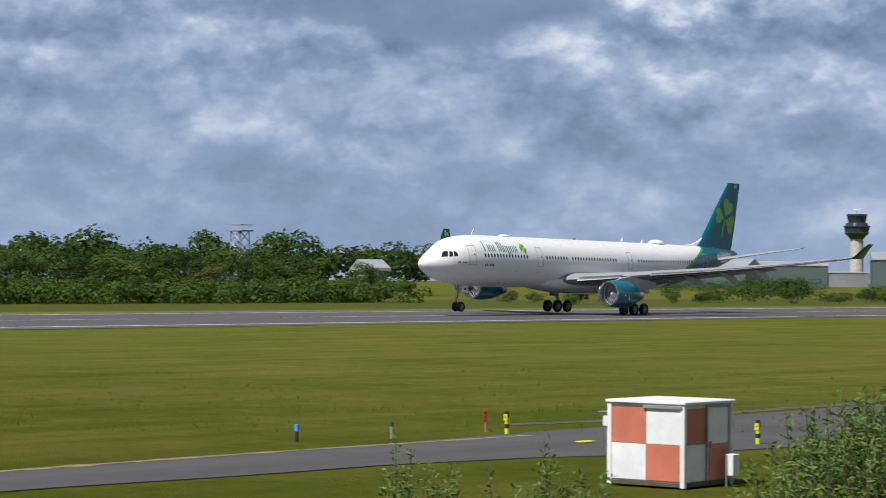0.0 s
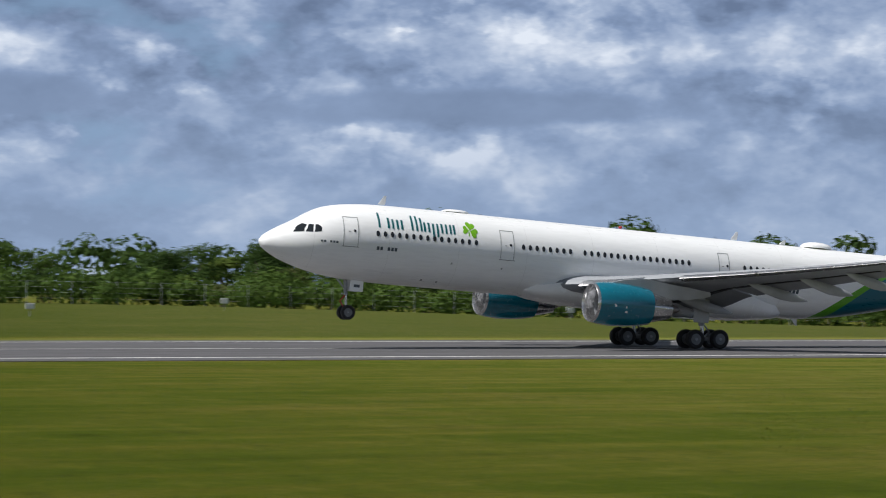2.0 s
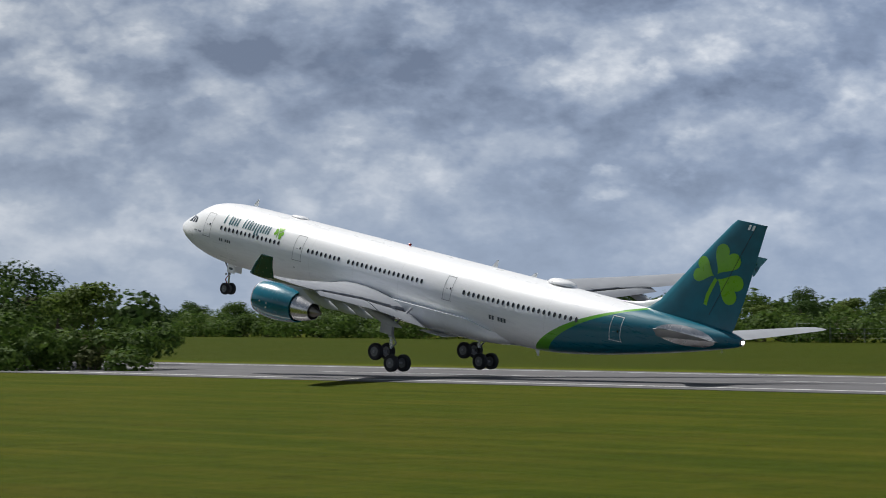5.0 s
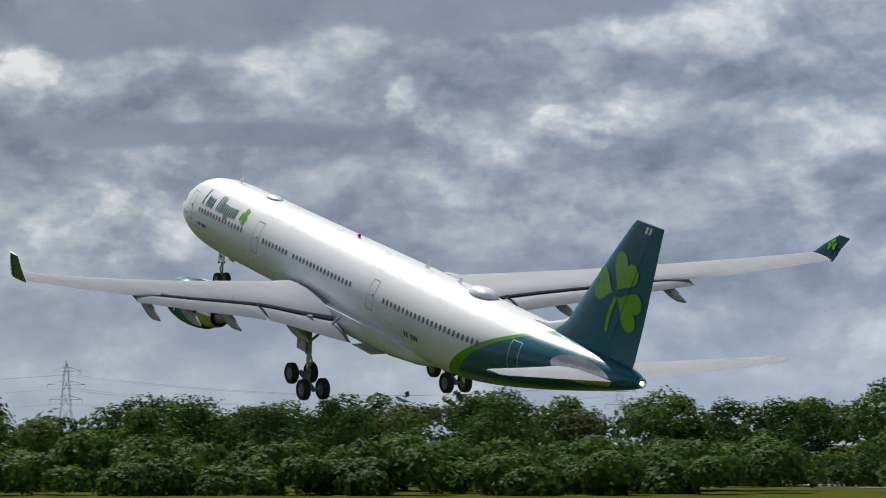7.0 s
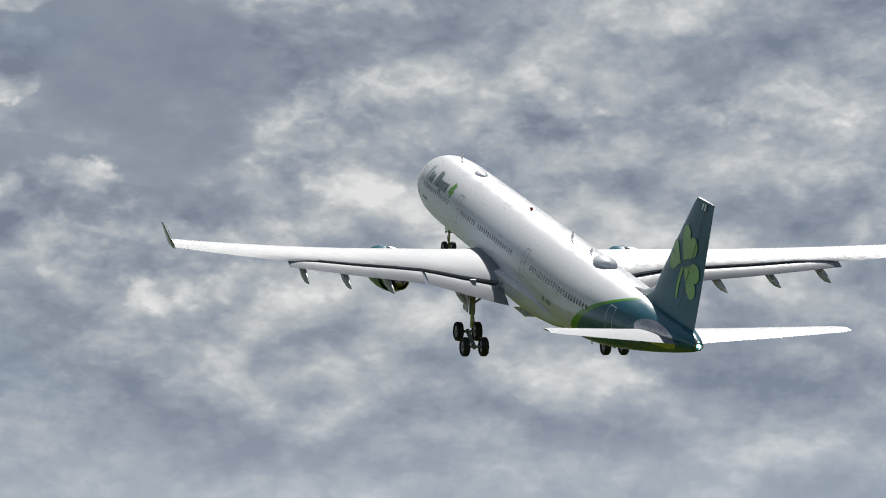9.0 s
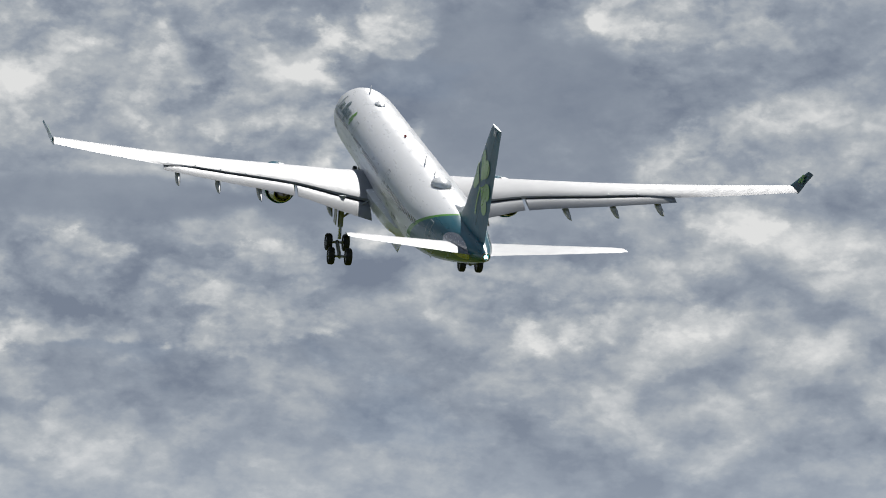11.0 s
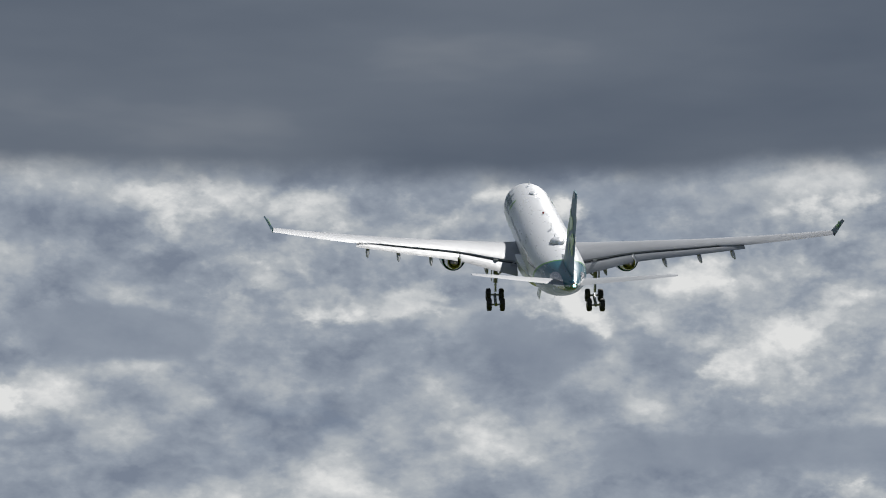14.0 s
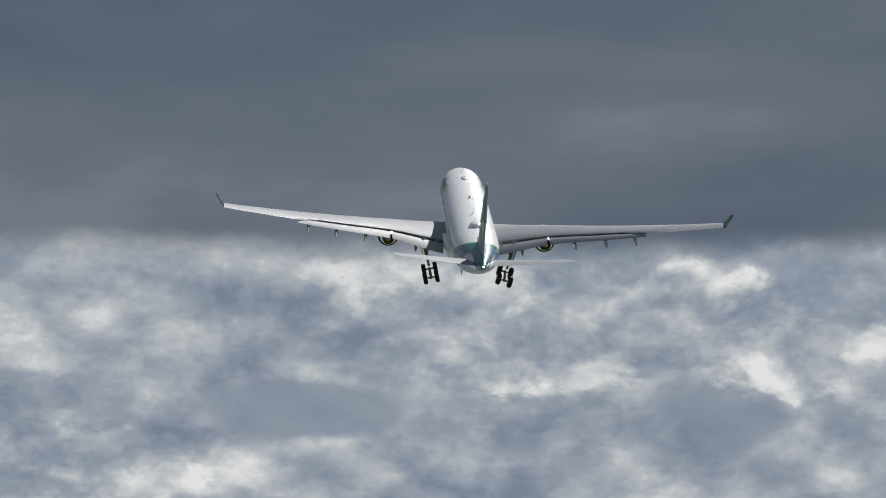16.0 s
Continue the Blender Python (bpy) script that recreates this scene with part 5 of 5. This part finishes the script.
def make_cabin(x, y):
    c = thing("equipment_cabin", (x, y, 0), "red and white checkered metal equipment cabin", "cabin")
    w, h, z0 = 1.72, 1.50, 0.10
    part("body", box((w - 0.06, w - 0.06, h - 0.04), (w / 2, w / 2, z0 + h / 2), 0.01), M["box_white"], c, smooth=False)
    half, hh = (w - 0.12) / 2, (h - 0.12) / 2
    for i in range(2):
        for j in range(2):
            mat = "box_red" if (i + j) % 2 == 0 else "box_white"
            # the side towards the take-off end: i runs towards the runway
            part("panel", box((0.02, half - 0.008, hh - 0.008), (0.02, 0.06 + half * (i + 0.5), z0 + 0.04 + hh * (j + 0.5)), 0.004), M["box_red" if (i + j) % 2 == 0 else "box_white"], c, smooth=False)
            part("panel", box((half - 0.008, 0.02, hh - 0.008), (0.06 + half * (i + 0.5), 0.02, z0 + 0.04 + hh * (j + 0.5)), 0.004), M["box_white" if (i + j) % 2 == 0 else "box_red"], c, smooth=False)
            part("panel", box((0.02, half - 0.008, hh - 0.008), (w - 0.02, 0.06 + half * (i + 0.5), z0 + 0.04 + hh * (j + 0.5)), 0.004), M[mat], c, smooth=False)
    for a in (0.03, w - 0.03):
        for b in (0.03, w - 0.03):
            part("corner_post", box((0.10, 0.10, h + 0.10), (a, b, (h + 0.1) / 2 + 0.02), 0.012), M["box_white"], c, smooth=False)
    part("roof", box((w + 0.10, w + 0.10, 0.07), (w / 2, w / 2, z0 + h + 0.02), 0.02), M["box_white"], c, "white flat roof", smooth=False)
    part("eaves_rail", box((0.03, w * 0.52, 0.07), (-0.025, w * 0.27, z0 + h - 0.06), 0.008), M["steel"], c, smooth=False)
    part("base_rail", box((w, w, 0.09), (w / 2, w / 2, 0.08), 0.01), M["bark"], c, "rusty dark base frame", smooth=False)
    door = part("door", box((0.72, 0.02, 1.36), (w * 0.68, -0.005, z0 + 0.74), 0.008), M["box_white"], c, "grey-white door in a metal frame", smooth=False)
    for s in (-1, 1):
        part("door_frame", box((0.045, 0.04, 1.42), (w * 0.68 + s * 0.38, -0.01, z0 + 0.74), 0.006), M["steel"], c, smooth=False)
    part("door_frame", box((0.80, 0.04, 0.05), (w * 0.68, -0.01, z0 + 1.46), 0.006), M["steel"], c, smooth=False)
    part("lower_panel", box((0.66, 0.012, 0.66), (w * 0.68, -0.022, z0 + 0.40), 0.004), M["box_red"], door, smooth=False)
    part("handle", box((0.03, 0.05, 0.12), (w * 0.68 - 0.29, -0.03, z0 + 0.72), 0.006), M["steel"], door, smooth=False)
    hood = part("vent_hood", box((0.22, 0.16, 0.24), (0.16, w + 0.09, z0 + h - 0.36), 0.015), M["box_white"], c, "small white vent box with a hood", smooth=False)
    part("hood_lid", box((0.32, 0.26, 0.02), (0.16, w + 0.12, z0 + h - 0.20), 0.004), M["steel"], c, smooth=False)
    return c


make_cabin(39.96, 25.70)
cab = thing("meter_box", (41.27, 25.44, 0), "small grey meter box on two thin legs", "meter box")
part("body", box((0.24, 0.16, 0.42), (0, 0, 0.42), 0.015), M["box_white"], cab, smooth=False)
for s in (-1, 1):
    part("leg", rod((s * 0.10 - 0.04, 0.05, 0), (s * 0.10 - 0.04, 0.05, 0.62), 0.018, 0.018, 6), M["steel"], cab)


def banded_post(x, y, h):
    p = thing("marker_post", (x, y, 0), "yellow and black banded marker post beside the road", "post", "banded marker posts")
    for i, (a, b, m) in enumerate(((0.0, 0.28, "fluo"), (0.28, 0.46, "black"), (0.46, 0.72, "fluo"), (0.72, 1.0, "black"))):
        part("band", rod((0, 0, a * h), (0, 0, b * h), 0.055, 0.055, 12), M[m], p)
    part("sign", box((0.012, 0.12, 0.16), (-0.062, 0, h * 0.74), 0.003), M["yellow"], p, "small yellow sign", smooth=False)
    part("sign_bar", box((0.006, 0.06, 0.02), (-0.07, 0, h * 0.76)), M["black"], p, smooth=False)


M["fluo"] = plain("fluorescent yellow paint", (0.55, 0.72, 0.02), 0.5)
banded_post(51.05, 38.13, 0.60)
banded_post(52.21, 31.48, 0.60)
p = thing("sign_post", (51.60, 39.23, 0), "small dark red sign on a thin orange stake", "sign")
part("board", box((0.03, 0.12, 0.34), (0, 0, 0.40), 0.006), M["red"], p, smooth=False)
for i in range(3):
    part("sign_bar", box((0.006, 0.06, 0.05), (-0.018, 0, 0.29 + i * 0.10)), M["black"], p, smooth=False)
part("stake", rod((0, 0, 0), (0, 0, 0.25), 0.02, 0.02, 6), M["box_red"], p)
p = thing("stake", (45.32, 40.13, 0), "short dark stake with a bright blue cap", "stake")
part("shaft", box((0.06, 0.07, 0.26), (0, 0, 0.13), 0.008), M["black"], p, smooth=False)
part("cap", box((0.08, 0.10, 0.17), (0, 0, 0.33), 0.008), M["blue"], p, "bright blue cap", smooth=False)
p = thing("stake", (47.76, 39.20, 0), "short weathered grey and olive stake", "stake")
part("shaft", box((0.05, 0.06, 0.30), (0, 0, 0.15), 0.008), M["strut"], p, smooth=False)
part("top", box((0.055, 0.065, 0.13), (0, 0, 0.36), 0.008), M["leaf_olive"], p, smooth=False)
p = thing("road_stud_plate", (49.77, 34.81, 0.03), "flat yellow marker plate on the tarmac", "plate")
part("plate", box((0.5, 0.3, 0.03), (0, 0, 0.015), 0.01), M["yellow"], p, smooth=False)


def willow(name, label, at, shoots, h, spread, seed, leaf_len, lean=0.25):
    """Upright shoots set with narrow leaves."""
    rng = random.Random(seed)
    w = thing(name, at, label, "bush")
    bm = bmesh.new()
    verts, faces = [], []
    for _ in range(shoots):
        r = math.sqrt(rng.random())
        a = rng.uniform(0, 6.28)
        base = Vector((math.cos(a) * spread[0] * r * 0.75, math.sin(a) * spread[1] * r * 0.75, 0))
        hh = h * rng.uniform(0.55, 1.0) * (1 - 0.55 * r * r)
        tip = base + Vector((math.cos(a) * spread[0] * 0.3 * r + rng.uniform(-lean, lean), math.sin(a) * spread[1] * 0.3 * r + rng.uniform(-lean, lean), hh))
        mid = (base + tip) / 2 + Vector((rng.uniform(-0.1, 0.1), rng.uniform(-0.1, 0.1), 0.1))
        add_rod(bm, base - Vector((0, 0, 0.1)), mid, 0.014, 0.01, 4)
        add_rod(bm, mid, tip, 0.01, 0.004, 4)
        n = int(hh * 0.75 / 0.028)
        for i in range(n):
            u = 0.28 + 0.72 * i / n
            p = base.lerp(mid, u * 2) if u < 0.5 else mid.lerp(tip, u * 2 - 1)
            for _ in range(2):
                d = Vector((rng.gauss(0, 1), rng.gauss(0, 1), rng.uniform(-0.1, 1.1))).normalized()
                s = leaf_len * rng.uniform(0.6, 1.25)
                side = d.cross(Vector((rng.gauss(0, 1), rng.gauss(0, 1), rng.gauss(0, 1)))).normalized() * s * 0.15
                p2 = p + Vector((rng.uniform(-0.07, 0.07), rng.uniform(-0.07, 0.07), 0))
                k = len(verts)
                verts += [p2, p2 + d * s * 0.5 + side, p2 + d * s, p2 + d * s * 0.5 - side]
                faces.append((k, k + 1, k + 2, k + 3))
    part("branchwork", bm, M["bark"], w, smooth=False)
    me = bpy.data.meshes.new("leaves")
    me.from_pydata([tuple(v) for v in verts], [], faces)
    me.materials.append(M["leaf_willow"])
    part("foliage", me, None, w, smooth=False)


willow("willow_bush", "dense willow bush with narrow green leaves", (21.04, 11.54, 0.0), 620, 3.05, (1.35, 1.4), 21, 0.088)
willow("willow_bush", "dense willow bush with narrow green leaves", (21.76, 11.26, 0.0), 480, 3.25, (1.3, 1.4), 22, 0.088)
willow("willow_bush", "low willow shoots with pale green leaves", (20.26, 16.29, 0.0), 110, 2.45, (0.7, 0.7), 23, 0.085, 0.15)
willow("willow_bush", "low willow shoots with pale green leaves", (20.76, 15.65, 0.0), 90, 2.3, (0.65, 0.7), 24, 0.085, 0.15)
willow("willow_bush", "low willow shoots with pale green leaves", (20.36, 14.50, 0.0), 90, 2.45, (0.6, 0.7), 25, 0.085, 0.15)
willow("willow_bush", "few thin willow shoots before the cabin", (21.51, 14.61, 0.0), 10, 2.2, (0.3, 0.4), 26, 0.09, 0.12)


def make_tufts():
    """Longer grass beside the road: single blades, too many to count."""
    rng = random.Random(4)
    verts, faces = [], []
    n = 0
    while n < 14000:
        a, d = radians(-rng.uniform(30, 66)), 64 + 50 * rng.random()
        x, y = -d * math.sin(a), d * math.cos(a)
        if noise.noise((x * 0.25, y * 0.25, 3.0)) < rng.uniform(-0.5, 0.35):
            n += 1
            continue
        n += 1
        h = rng.uniform(0.05, 0.13)
        b = Vector((x, y, 0))
        s = Vector((rng.uniform(-1, 1), rng.uniform(-1, 1), 0)).normalized() * 0.012
        t = b + Vector((rng.uniform(-0.08, 0.08), rng.uniform(-0.08, 0.08), h))
        k = len(verts)
        verts += [b - s, b + s, t]
        faces.append((k, k + 1, k + 2))
    me = bpy.data.meshes.new("grass_blades")
    me.from_pydata([tuple(v) for v in verts], [], faces)
    me.materials.append(M["blade"])
    tagged(new("grass_blades", me), "longer green grass blades beside the road", "grass", kind="stuff")


make_tufts()


# ---- what moves ----
def motions():
    walk(airliner, [(t, Matrix.Translation((x, y, z)) @ Euler((0, 0, radians(head))).to_matrix().to_4x4() @ Euler((0, radians(-nose), 0)).to_matrix().to_4x4()
                     @ Euler((radians(bank_), 0, 0)).to_matrix().to_4x4()) for t, x, y, z, head, nose, bank_ in FLIGHT])
    # the wings bend up as they take the weight
    for ob, side in zip(wings, (1, -1)):
        rows = []
        port = ((0, -0.3), (2, -0.1), (3.5, 0.0), (4.5, 0.5), (5.5, 2.4), (7, 3.9), (8, 2.9), (9, 2.9), (11.5, 3.5), (12.5, 2.9), (16, 2.8))
        starboard = ((0, 1.0), (2, 2.0), (3.5, 3.1), (4.5, 3.1), (5.5, 3.6), (7, 4.3), (8, 3.3), (9, 3.0), (11.5, 3.2), (12.5, 2.8), (16, 3.0))
        for t, bend in port if side > 0 else starboard:
            rows.append((t, pose(GEAR_S - ROOT[1], ROOT[0] * side, ROOT[2], bend * side, 0, 0)))
        walk(ob, rows)
    # bogies stay flat on the runway, then hang with the rear wheels low; the legs fold at the end
    for (leg, bogie), side in zip(gears, (1, -1)):
        rows = []
        for t, tilt in ((0, 0.5), (1, 1.5), (2, 4), (3, 6.3), (3.5, 7.4), (4, 7), (4.5, -10), (5, -16), (7, -18), (16, -20)):
            rows.append((t, pose(-0.5, 0, -2.85 - 0.85 * min(1, max(0, (t - 4) / 1.2)), 0, tilt, 0)))
        walk(bogie, rows)
        rows = []
        for t, fold in ((0, 0), (14.2, 0), (15, 2), (16, 14)):
            rows.append((t, pose(0.5, 5.34 * side, -1.7, -fold * side, 0, 0)))
        walk(leg, rows)
    walk(bay_door, [(t, pose(-1.3, 0.5, -3.04, -a, 0, 0)) for t, a in ((0, 0), (9.4, 0), (11.2, 75), (16, 78))])


motions()
